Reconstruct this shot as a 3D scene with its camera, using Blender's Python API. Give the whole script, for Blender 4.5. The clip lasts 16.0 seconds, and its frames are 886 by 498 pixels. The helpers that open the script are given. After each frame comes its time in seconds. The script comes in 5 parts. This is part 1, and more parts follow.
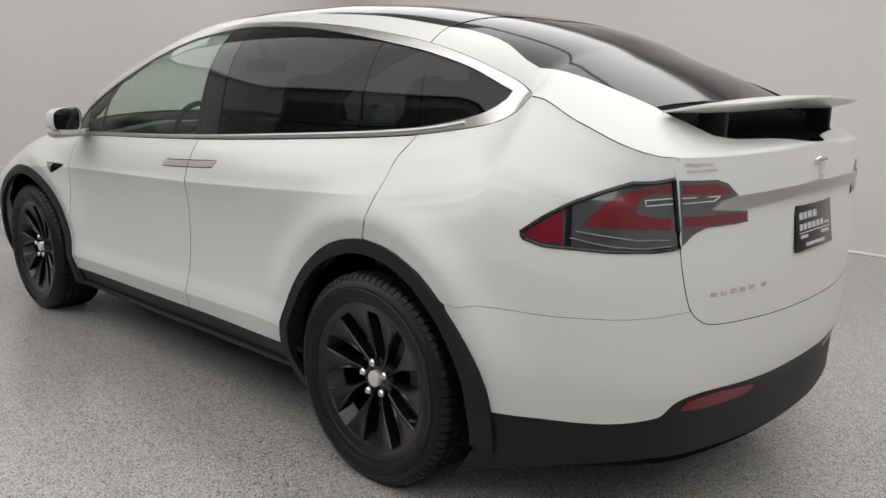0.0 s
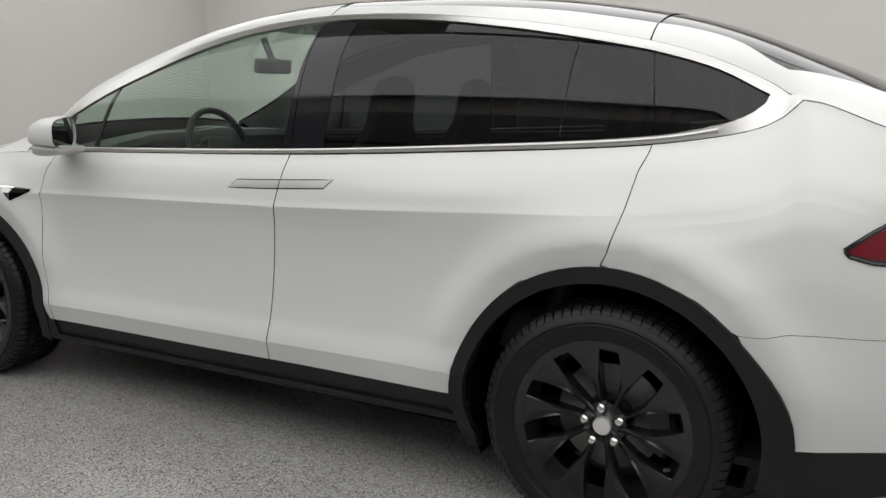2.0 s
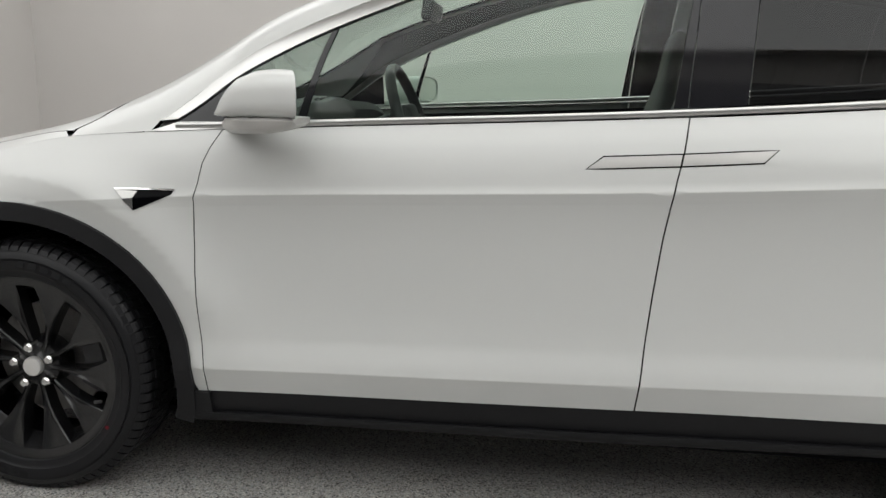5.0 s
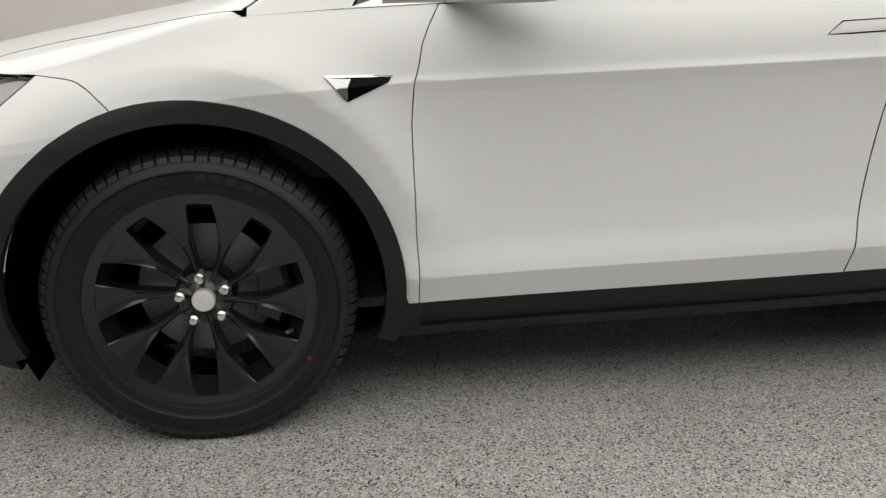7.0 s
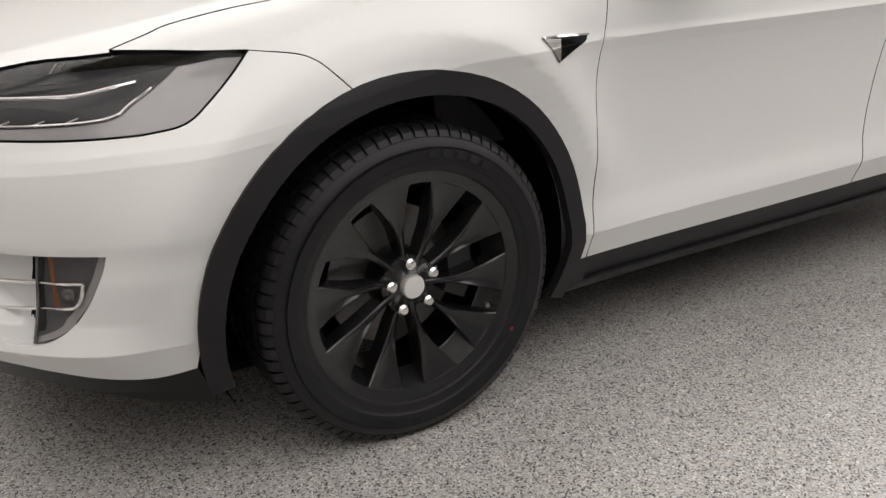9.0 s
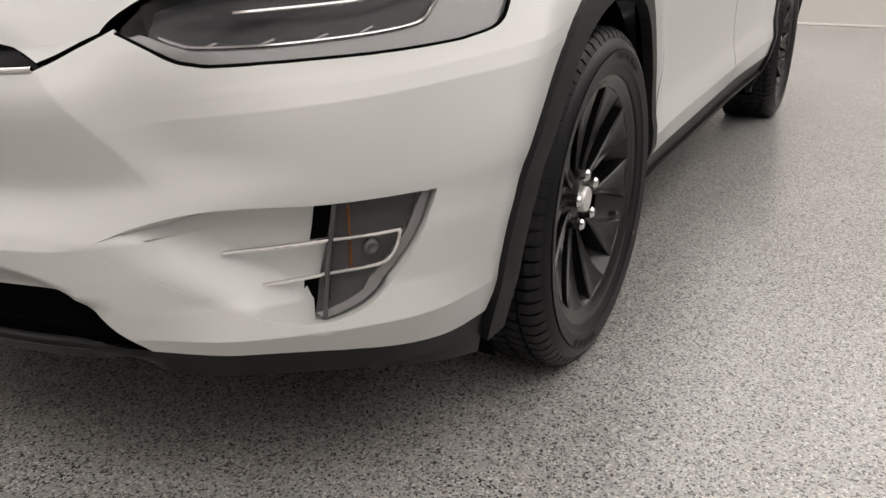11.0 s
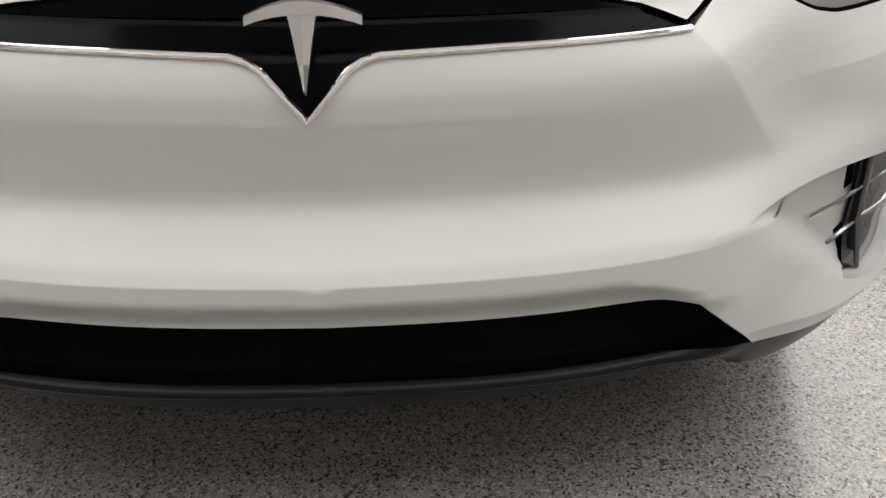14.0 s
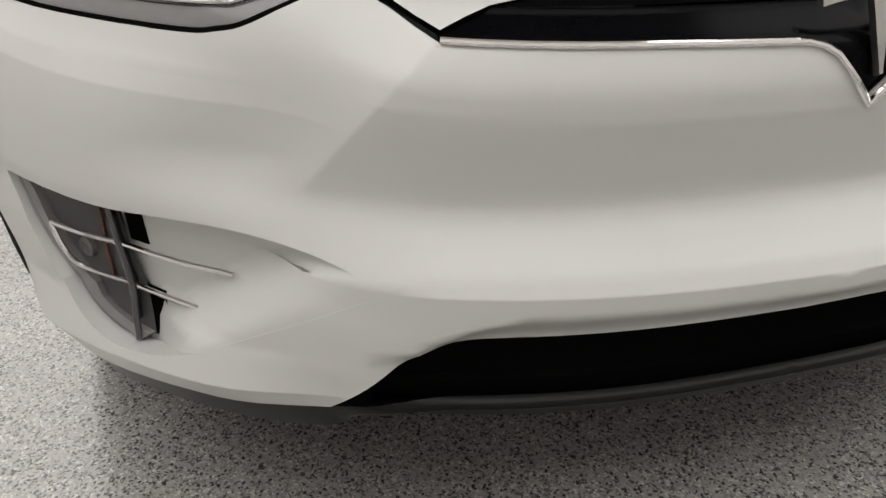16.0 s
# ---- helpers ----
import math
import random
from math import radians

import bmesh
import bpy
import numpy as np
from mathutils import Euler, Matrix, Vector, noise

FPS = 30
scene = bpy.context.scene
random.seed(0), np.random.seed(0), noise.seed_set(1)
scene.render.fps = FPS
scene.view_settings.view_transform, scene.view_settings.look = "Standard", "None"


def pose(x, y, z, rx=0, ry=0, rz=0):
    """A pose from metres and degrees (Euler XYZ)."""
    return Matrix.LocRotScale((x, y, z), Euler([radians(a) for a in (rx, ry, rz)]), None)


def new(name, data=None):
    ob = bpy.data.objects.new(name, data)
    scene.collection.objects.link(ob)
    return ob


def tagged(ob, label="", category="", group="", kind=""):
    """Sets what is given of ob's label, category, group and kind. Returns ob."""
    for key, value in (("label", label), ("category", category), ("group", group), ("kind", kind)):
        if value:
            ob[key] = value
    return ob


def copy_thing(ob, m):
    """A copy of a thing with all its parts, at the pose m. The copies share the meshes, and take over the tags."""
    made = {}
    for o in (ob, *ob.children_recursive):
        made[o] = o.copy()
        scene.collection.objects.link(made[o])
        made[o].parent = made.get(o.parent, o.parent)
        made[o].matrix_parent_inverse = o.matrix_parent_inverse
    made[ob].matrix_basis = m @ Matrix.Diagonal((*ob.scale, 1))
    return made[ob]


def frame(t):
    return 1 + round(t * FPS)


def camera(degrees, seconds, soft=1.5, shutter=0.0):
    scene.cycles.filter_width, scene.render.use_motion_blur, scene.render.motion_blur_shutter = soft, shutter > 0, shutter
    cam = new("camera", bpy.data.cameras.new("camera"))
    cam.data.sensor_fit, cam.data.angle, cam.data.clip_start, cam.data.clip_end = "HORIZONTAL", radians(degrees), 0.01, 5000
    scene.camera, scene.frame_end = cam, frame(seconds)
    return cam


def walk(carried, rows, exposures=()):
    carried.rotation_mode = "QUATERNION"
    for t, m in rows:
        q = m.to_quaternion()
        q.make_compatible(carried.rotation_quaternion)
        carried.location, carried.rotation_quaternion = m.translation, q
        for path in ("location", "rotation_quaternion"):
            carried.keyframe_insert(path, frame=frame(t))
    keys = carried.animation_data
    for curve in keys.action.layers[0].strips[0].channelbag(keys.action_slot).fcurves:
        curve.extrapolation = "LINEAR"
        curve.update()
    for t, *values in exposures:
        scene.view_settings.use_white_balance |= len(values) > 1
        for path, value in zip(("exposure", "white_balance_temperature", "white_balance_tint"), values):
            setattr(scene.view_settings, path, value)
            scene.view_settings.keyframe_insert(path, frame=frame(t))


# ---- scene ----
# seconds, place in metres, yaw, pitch and roll in degrees
PATH = [
    (0.0, 3.489, -2.718, 1.399, 43.73, -12.08, -0.98),
    (0.5, 3.201, -2.936, 1.387, 39.37, -11.88, -1.04),
    (1.0, 2.833, -3.051, 1.378, 35.11, -11.65, -1.12),
    (1.5, 2.465, -3.164, 1.379, 31.00, -11.56, -1.13),
    (2.0, 2.090, -3.214, 1.364, 27.13, -11.47, -1.14),
    (2.5, 1.701, -3.191, 1.360, 23.68, -11.49, -1.07),
    (3.0, 1.338, -3.182, 1.341, 20.53, -11.18, -1.11),
    (3.5, 0.996, -3.096, 1.324, 17.75, -11.00, -0.94),
    (3.7, 0.857, -3.059, 1.313, 16.53, -10.98, -0.98),
    (5.8, -0.502, -2.943, 1.110, 1.85, -12.81, -0.60),
    (6.0, -0.614, -2.917, 1.096, 0.24, -13.58, -0.51),
    (6.5, -0.889, -2.881, 1.062, -3.89, -15.47, -0.25),
    (7.0, -1.194, -2.850, 1.074, -8.76, -17.38, -0.13),
    (7.5, -1.485, -2.731, 1.099, -14.21, -18.83, -0.08),
    (8.0, -1.786, -2.655, 1.101, -20.02, -19.76, 0.00),
    (8.5, -2.077, -2.565, 1.105, -26.22, -20.40, -0.05),
    (8.7, -2.187, -2.497, 1.098, -28.81, -20.36, -0.13),
    (10.8, -3.116, -1.582, 0.934, -59.32, -21.16, 0.12),
    (11.0, -3.149, -1.474, 0.912, -61.68, -21.11, 0.32),
    (11.5, -3.178, -1.228, 0.872, -67.88, -21.49, 0.32),
    (12.0, -3.229, -1.011, 0.865, -73.63, -21.75, 0.42),
    (12.5, -3.299, -0.761, 0.860, -79.29, -22.11, 0.09),
    (13.0, -3.305, -0.527, 0.851, -83.83, -22.34, -0.08),
    (13.5, -3.340, -0.312, 0.860, -88.28, -22.32, 0.09),
    (14.0, -3.329, -0.102, 0.872, -92.72, -23.20, 0.26),
    (14.5, -3.277, 0.101, 0.866, -95.65, -24.33, 0.33),
    (15.0, -3.258, 0.254, 0.863, -97.50, -24.17, 0.84),
    (15.5, -3.234, 0.455, 0.893, -101.08, -25.43, 1.21),
    (16.0, -3.152, 0.610, 0.925, -104.64, -27.97, 1.39),
]
cam = camera(56.81, 16.0)
walk(cam, [(t, pose(x, y, z, 90 + pitch, roll, yaw)) for t, x, y, z, yaw, pitch, roll in PATH],
     exposures=[(0, .10, 6400, 11), (2.0, .12, 6380, 9), (3.7, .16, 6380, 8), (5.8, .21, 6380, 8), (6.6, .36, 6520, 9), (8.7, .42, 6650, 13), (10.8, .32, 6760, 13), (12.5, .31, 6680, 12), (13.5, .42, 6660, 12), (15, .54, 6640, 11), (16, .44, 6620, 11)])
# end of path

# ---- light: rows of ceiling panels in a closed room ----
world = bpy.data.worlds.new("room_air")
scene.world = world
world.use_nodes = True
world.node_tree.nodes["Background"].inputs[0].default_value = (.05, .05, .05, 1)
world.node_tree.nodes["Background"].inputs[1].default_value = 1.0
scene.view_settings.exposure = 0.0
ROOM = dict(x0=-5.0, x1=6.36, y0=-5.6, y1=4.45, z=3.3)
CEILING_GLOW = 1.64

# ---- materials ----
def material(name):
    m = bpy.data.materials.new(name)
    m.use_nodes = True
    return m, m.node_tree.nodes, m.node_tree.links, m.node_tree.nodes["Principled BSDF"]


def plain(name, colour, rough=.5, metal=0.0, coat=0.0, grain=0.0, scale=60, bump=0.0, mottle=0.0, mscale=3.0, spec=.5):
    """A surface with fine grain and broad mottling in its colour, and relief."""
    m, n, l, p = material(name)
    p.inputs["Base Color"].default_value = (*colour, 1)
    p.inputs["Roughness"].default_value, p.inputs["Metallic"].default_value = rough, metal
    p.inputs["Coat Weight"].default_value, p.inputs["Coat Roughness"].default_value = coat, .04
    p.inputs["Specular IOR Level"].default_value = spec
    co = n.new("ShaderNodeTexCoord")
    if grain or mottle:
        mix = None
        last = None
        for amount, sc in ((grain, scale), (mottle, mscale)):
            if not amount:
                continue
            t = n.new("ShaderNodeTexNoise")
            t.inputs["Scale"].default_value, t.inputs["Detail"].default_value = sc, 4
            l.new(co.outputs["Object"], t.inputs["Vector"])
            r = n.new("ShaderNodeMapRange")
            r.inputs["From Min"].default_value, r.inputs["From Max"].default_value = .3, .7
            r.inputs["To Min"].default_value, r.inputs["To Max"].default_value = 1 - amount, 1 + amount
            l.new(t.outputs["Fac"], r.inputs["Value"])
            if last is None:
                last = r.outputs["Result"]
            else:
                mm = n.new("ShaderNodeMath")
                mm.operation = "MULTIPLY"
                l.new(last, mm.inputs[0]), l.new(r.outputs["Result"], mm.inputs[1])
                last = mm.outputs[0]
        v = n.new("ShaderNodeVectorMath")
        v.operation = "SCALE"
        v.inputs[0].default_value = colour
        l.new(last, v.inputs["Scale"])
        l.new(v.outputs["Vector"], p.inputs["Base Color"])
    if bump:
        t = n.new("ShaderNodeTexNoise")
        t.inputs["Scale"].default_value, t.inputs["Detail"].default_value = scale, 5
        l.new(co.outputs["Object"], t.inputs["Vector"])
        b = n.new("ShaderNodeBump")
        b.inputs["Strength"].default_value, b.inputs["Distance"].default_value = bump, .002
        l.new(t.outputs["Fac"], b.inputs["Height"]), l.new(b.outputs["Normal"], p.inputs["Normal"])
    return m


def glass(name, tint, ior=1.5, rough=.0):
    """A thin tinted pane: it lets light straight through and mirrors by its angle."""
    m, n, l, p = material(name)
    n.remove(p)
    t, g, f, mix = n.new("ShaderNodeBsdfTransparent"), n.new("ShaderNodeBsdfGlossy"), n.new("ShaderNodeLayerWeight"), n.new("ShaderNodeMixShader")
    power, ramp = n.new("ShaderNodeMath"), n.new("ShaderNodeMath")
    power.operation, ramp.operation = "POWER", "MULTIPLY_ADD"
    power.inputs[1].default_value = 5
    low = ((ior - 1) / (ior + 1)) ** 2
    ramp.inputs[1].default_value, ramp.inputs[2].default_value = 1 - low, low
    l.new(f.outputs["Facing"], power.inputs[0]), l.new(power.outputs[0], ramp.inputs[0])
    t.inputs[0].default_value = (*tint, 1)
    g.inputs["Roughness"].default_value, f.inputs["Blend"].default_value = rough, .5
    l.new(ramp.outputs[0], mix.inputs[0]), l.new(t.outputs[0], mix.inputs[1]), l.new(g.outputs[0], mix.inputs[2])
    l.new(mix.outputs[0], n["Material Output"].inputs["Surface"])
    return m


def flake_floor():
    """Grey epoxy strewn with black, white and tan flakes under a clear coat."""
    m, n, l, p = material("flake_floor")
    co = n.new("ShaderNodeTexCoord")
    shades = []
    for sc, stops in ((260, ((0, (.13, .127, .122)), (.14, (.27, .262, .25)), (.36, (.37, .345, .318)), (.60, (.335, .345, .35)), (.80, (.44, .425, .40)), (.92, (.60, .58, .55)))),
                      (225, ((0, (.03, .03, .032)), (.06, (.20, .195, .19)), (.11, (1, 1, 1))))):
        vo = n.new("ShaderNodeTexVoronoi")
        vo.inputs["Scale"].default_value = sc
        l.new(co.outputs["Object"], vo.inputs["Vector"])
        sep = n.new("ShaderNodeSeparateColor")
        l.new(vo.outputs["Color"], sep.inputs[0])
        ramp = n.new("ShaderNodeValToRGB")
        ramp.color_ramp.interpolation = "CONSTANT"
        for i, (at, c) in enumerate(stops):
            e = ramp.color_ramp.elements[i] if i < 2 else ramp.color_ramp.elements.new(at)
            e.position, e.color = at, (*c, 1)
        l.new(sep.outputs[0], ramp.inputs[0])
        shades.append(ramp.outputs[0])
    flakes = n.new("ShaderNodeMix")      # dark flakes over the pale ones
    flakes.data_type, flakes.blend_type = "RGBA", "MULTIPLY"
    flakes.inputs[0].default_value = 1.0
    l.new(shades[0], flakes.inputs[6]), l.new(shades[1], flakes.inputs[7])
    last = flakes.outputs[2]
    no = n.new("ShaderNodeTexNoise")
    no.inputs["Scale"].default_value, no.inputs["Detail"].default_value = 1.3, 3
    l.new(co.outputs["Object"], no.inputs["Vector"])
    r = n.new("ShaderNodeMapRange")
    r.inputs["From Min"].default_value, r.inputs["From Max"].default_value, r.inputs["To Min"].default_value, r.inputs["To Max"].default_value = .3, .7, .92, 1.06
    l.new(no.outputs["Fac"], r.inputs["Value"])
    v = n.new("ShaderNodeVectorMath")
    v.operation = "SCALE"
    l.new(last, v.inputs[0]), l.new(r.outputs["Result"], v.inputs["Scale"])
    l.new(v.outputs["Vector"], p.inputs["Base Color"])
    p.inputs["Roughness"].default_value = .38
    p.inputs["Coat Weight"].default_value, p.inputs["Coat Roughness"].default_value = .7, .2
    no2 = n.new("ShaderNodeTexNoise")
    no2.inputs["Scale"].default_value = 160
    l.new(co.outputs["Object"], no2.inputs["Vector"])
    b = n.new("ShaderNodeBump")
    b.inputs["Strength"].default_value, b.inputs["Distance"].default_value = .25, .001
    l.new(no2.outputs["Fac"], b.inputs["Height"]), l.new(b.outputs["Normal"], p.inputs["Normal"])
    return m


def lit(name, colour, strength):
    m, n, l, p = material(name)
    p.inputs["Base Color"].default_value = (.8, .8, .8, 1)
    p.inputs["Emission Color"].default_value, p.inputs["Emission Strength"].default_value = (*colour, 1), strength
    return m


FLOOR = flake_floor()
LIPBLACK = plain("satin_black_lip", (.004, .004, .0045), .34, spec=.22, grain=.1, scale=400)
WALL = plain("wall_paint", (.57, .548, .528), .75, grain=.015, scale=220, bump=.12, mottle=.03, mscale=.7)
CEILING = plain("ceiling_paint", (.74, .72, .69), .8, grain=.02, scale=120, bump=.08)
TRIM = plain("white_trim", (.78, .76, .73), .4, grain=.02, scale=90)
DIFFUSER = lit("lamp_diffuser", (1.0, .985, .965), CEILING_GLOW)
PAINT = plain("pearl_white_paint", (.594, .598, .585), .34, coat=.35, spec=.25, grain=.012, scale=900, mottle=.008, mscale=2)
CLAD = plain("black_cladding_plastic", (.0115, .0115, .0128), .5, spec=.24, grain=.15, scale=400, bump=.15)
DOORGREY = plain("dark_grey_door", (.16, .16, .163), .6, grain=.08, scale=90, mottle=.06, mscale=1.2)
SHELL = plain("dark_inner_shell", (.007, .007, .0075), .9, spec=.02, grain=.2, scale=40)
# flat black; on panel rims and gap lines it is painted in place of shade
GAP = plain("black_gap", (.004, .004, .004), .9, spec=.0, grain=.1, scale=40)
CHROME = plain("satin_chrome", (.55, .545, .535), .3, metal=1.0, grain=.02, scale=300)
BRIGHT = plain("bright_chrome", (.84, .83, .82), .06, metal=1.0, grain=.01, scale=300)
DARKCHROME = plain("dark_chrome", (.38, .375, .365), .22, metal=1.0, grain=.03, scale=300)
NOSEBLACK = plain("nose_black", (.0015, .0015, .0022), .16, spec=.05, grain=.1, scale=50)
GLOSSBLACK = plain("gloss_black", (.006, .006, .008), .08, spec=.45, grain=.1, scale=50)
RUBBER = plain("tyre_rubber", (.0085, .0085, .0097), .42, spec=.24, grain=.2, scale=260, bump=.2, mottle=.12, mscale=9)
RIM = plain("satin_black_alloy", (.0055, .0055, .0062), .27, grain=.1, scale=300, spec=.6)
STEEL = plain("brake_steel", (.20, .195, .19), .45, metal=.9, grain=.1, scale=150)
CALIPER = plain("grey_caliper", (.04, .04, .042), .5, grain=.1, scale=100)
NUT = plain("bright_lug_nut", (.72, .71, .70), .18, metal=1.0, grain=.02, scale=200)
CAPM = plain("brushed_hub_cap", (.78, .77, .75), .42, metal=.7, grain=.08, scale=500)
REDLENS = plain("red_lamp_lens", (.13, .012, .018), .25, coat=.5, spec=.3, grain=.12, scale=70)
REDDEEP = plain("red_reflector", (.14, .005, .013), .3, coat=.15, spec=.3, grain=.25, scale=500)
SMOKE = plain("smoked_lamp_lens", (.05, .05, .054), .15, coat=1.0, grain=.1, scale=30)
SMOKEDARK = plain("dark_lamp_housing", (.022, .022, .024), .3, spec=.25, coat=.0, grain=.1, scale=40)
SMOKEGREY = plain("grey_lamp_housing", (.085, .085, .086), .4, spec=.3, grain=.1, scale=40)
LAMPGREY = plain("grey_lamp_bezel", (.29, .28, .274), .35, coat=.8, grain=.05, scale=60)
AMBER = plain("amber_reflector", (.30, .08, .01), .3, coat=.5, grain=.2, scale=400)
DASH = plain("dark_dash_vinyl", (.03, .03, .032), .6, grain=.15, scale=60)
SEAT = plain("black_seat_leather", (.022, .022, .024), .5, grain=.15, scale=150, bump=.2, mottle=.1, mscale=8)
MIRROR = plain("mirror_silver", (.75, .78, .76), .02, metal=1.0)
LETTER = plain("grey_lettering", (.013, .013, .014), .6, spec=.12, grain=.1, scale=100)
PALE = plain("pale_lettering", (.45, .45, .45), .5, grain=.05, scale=100)
HANDLE = plain("brushed_steel_handle", (.55, .54, .525), .36, metal=.7, grain=.05, scale=500)
GLASSFRONT = glass("clear_green_glass", (.80, .90, .84))
GLASSSCREEN = glass("tinted_windscreen", (.20, .23, .215))
GLASSREAR = glass("privacy_glass", (.055, .06, .064))
LENS = glass("clear_lamp_cover", (.86, .86, .87), 1.28)

# ---- building tools ----
import collections
from mathutils import geometry


def mesh_object(name, verts, faces, mat, parent=None, label="", smooth=True):
    me = bpy.data.meshes.new(name)
    me.from_pydata([tuple(map(float, v)) for v in verts], [], faces)
    me.materials.append(mat)
    if smooth:
        me.shade_smooth()
    ob = new(name, me)
    ob.parent = parent
    return tagged(ob, label)


def part(name, bm, mat, parent=None, label="", smooth=True, sharp=35):
    """A bmesh as one mesh object under a thing or a part."""
    me = bpy.data.meshes.new(name)
    bmesh.ops.recalc_face_normals(bm, faces=bm.faces)
    for e in bm.edges:
        if len(e.link_faces) == 2 and e.calc_face_angle(0) > radians(sharp):
            e.smooth = False
    for f in bm.faces:
        f.smooth = smooth
    bm.to_mesh(me)
    bm.free()
    me.materials.append(mat)
    ob = new(name, me)
    ob.parent = parent
    return tagged(ob, label)


def box(bm, x0, x1, y0, y1, z0, z1, bevel=0.0, m=None, seg=2):
    r = bmesh.ops.create_cube(bm, size=1)
    bmesh.ops.scale(bm, vec=(x1 - x0, y1 - y0, z1 - z0), verts=r["verts"])
    bmesh.ops.translate(bm, vec=((x0 + x1) / 2, (y0 + y1) / 2, (z0 + z1) / 2), verts=r["verts"])
    vs = r["verts"]
    if bevel:
        es = {e for v in vs for e in v.link_edges}
        out = bmesh.ops.bevel(bm, geom=list(es), offset=bevel, segments=seg, affect="EDGES", profile=.5)
        vs = list({v for f in out["faces"] for v in f.verts} | {v for v in vs if v.is_valid})
    if m is not None:
        bmesh.ops.transform(bm, matrix=m, verts=vs)
    return vs


def lathe(bm, profile, n=64, axis_y=True, close=False):
    """Turns a profile of (radius, offset along y) round the y axis."""
    rings = []
    for r, o in profile:
        rings.append([bm.verts.new((r * math.cos(2 * math.pi * i / n), o, r * math.sin(2 * math.pi * i / n))) for i in range(n)])
    pairs = list(zip(rings, rings[1:])) + ([(rings[-1], rings[0])] if close else [])
    for a, b in pairs:
        for i in range(n):
            bm.faces.new((a[i], a[(i + 1) % n], b[(i + 1) % n], b[i]))
    return rings


def normal_of(F, s, v):
    e = 2e-3
    s0, s1 = np.clip(s - e, 0, S_END), np.clip(s + e, 0, S_END)
    a = F(s1, v) - F(s0, v)
    b = F(s, v + e) - F(s, v - e)
    n = np.cross(a, b)
    n /= np.linalg.norm(n, axis=-1, keepdims=True) + 1e-12
    p = F(s, v)
    c = np.stack([np.clip(p[..., 0], -1.7, 1.8), np.zeros_like(s), np.full_like(s, .65)], -1)
    return n * np.where(np.sum(n * (p - c), -1, keepdims=True) < 0, -1, 1)


def off(F, d):
    """The surface F moved inwards by d, a number or a function of (s, v)."""
    return lambda s, v: F(s, v) - normal_of(F, np.asarray(s, float) + 0 * v, np.asarray(v, float) + 0 * s) * np.asarray(d(s, v) if callable(d) else d)[..., None]


def sv(x, z):
    s = s_of_x(x)
    return float(s), float((z - z_sill(s)) / (z_belt(s) - z_sill(s)))


_q = np.linspace(0, 1, 201)


def sq(x, z):
    """Where the upper body has the height z at x."""
    s = s_of_x(x)
    zz = np.maximum.accumulate(G(np.full(201, s), _q)[:, 2])
    return float(s), float(np.interp(z, zz + np.arange(201) * 1e-9, _q))


def sy(x, y):
    """Where the upper body has the half width y at x."""
    s = s_of_x(x)
    yy = -G(np.full(201, s), _q)[:, 1]
    return float(s), float(np.interp(-y, -yy, _q))


def arc(hub, r, a0, a1, n=28, floor=-1.0):
    """A wheel arch, a little flattened at its crown."""
    r, k = (r * .982, .985) if hub[0] < 0 else (r, .985)
    wide = lambda a: r + (.032 * float(smooth(44, 10, a)) if hub[0] > 0 and r > .48 else 0)
    return [sv(hub[0] + wide(a) * math.cos(radians(a)), max(floor, hub[1] + wide(a) * math.sin(radians(a)) * (k if 0 < a < 180 else 1))) for a in np.linspace(a0, a1, n)]


def rounded(pts, n=8):
    """A smooth line through the points (Catmull-Rom)."""
    p = [np.array(q, float) for q in pts]
    out = []
    for i in range(len(p) - 1):
        a, b, c, d = p[max(i - 1, 0)], p[i], p[i + 1], p[min(i + 2, len(p) - 1)]
        for k in range(n):
            t = k / n
            out.append(tuple(.5 * (2 * b + (c - a) * t + (2 * a - 5 * b + 4 * c - d) * t * t + (3 * b - a - 3 * c + d) * t ** 3)))
    return out + [tuple(p[-1])]


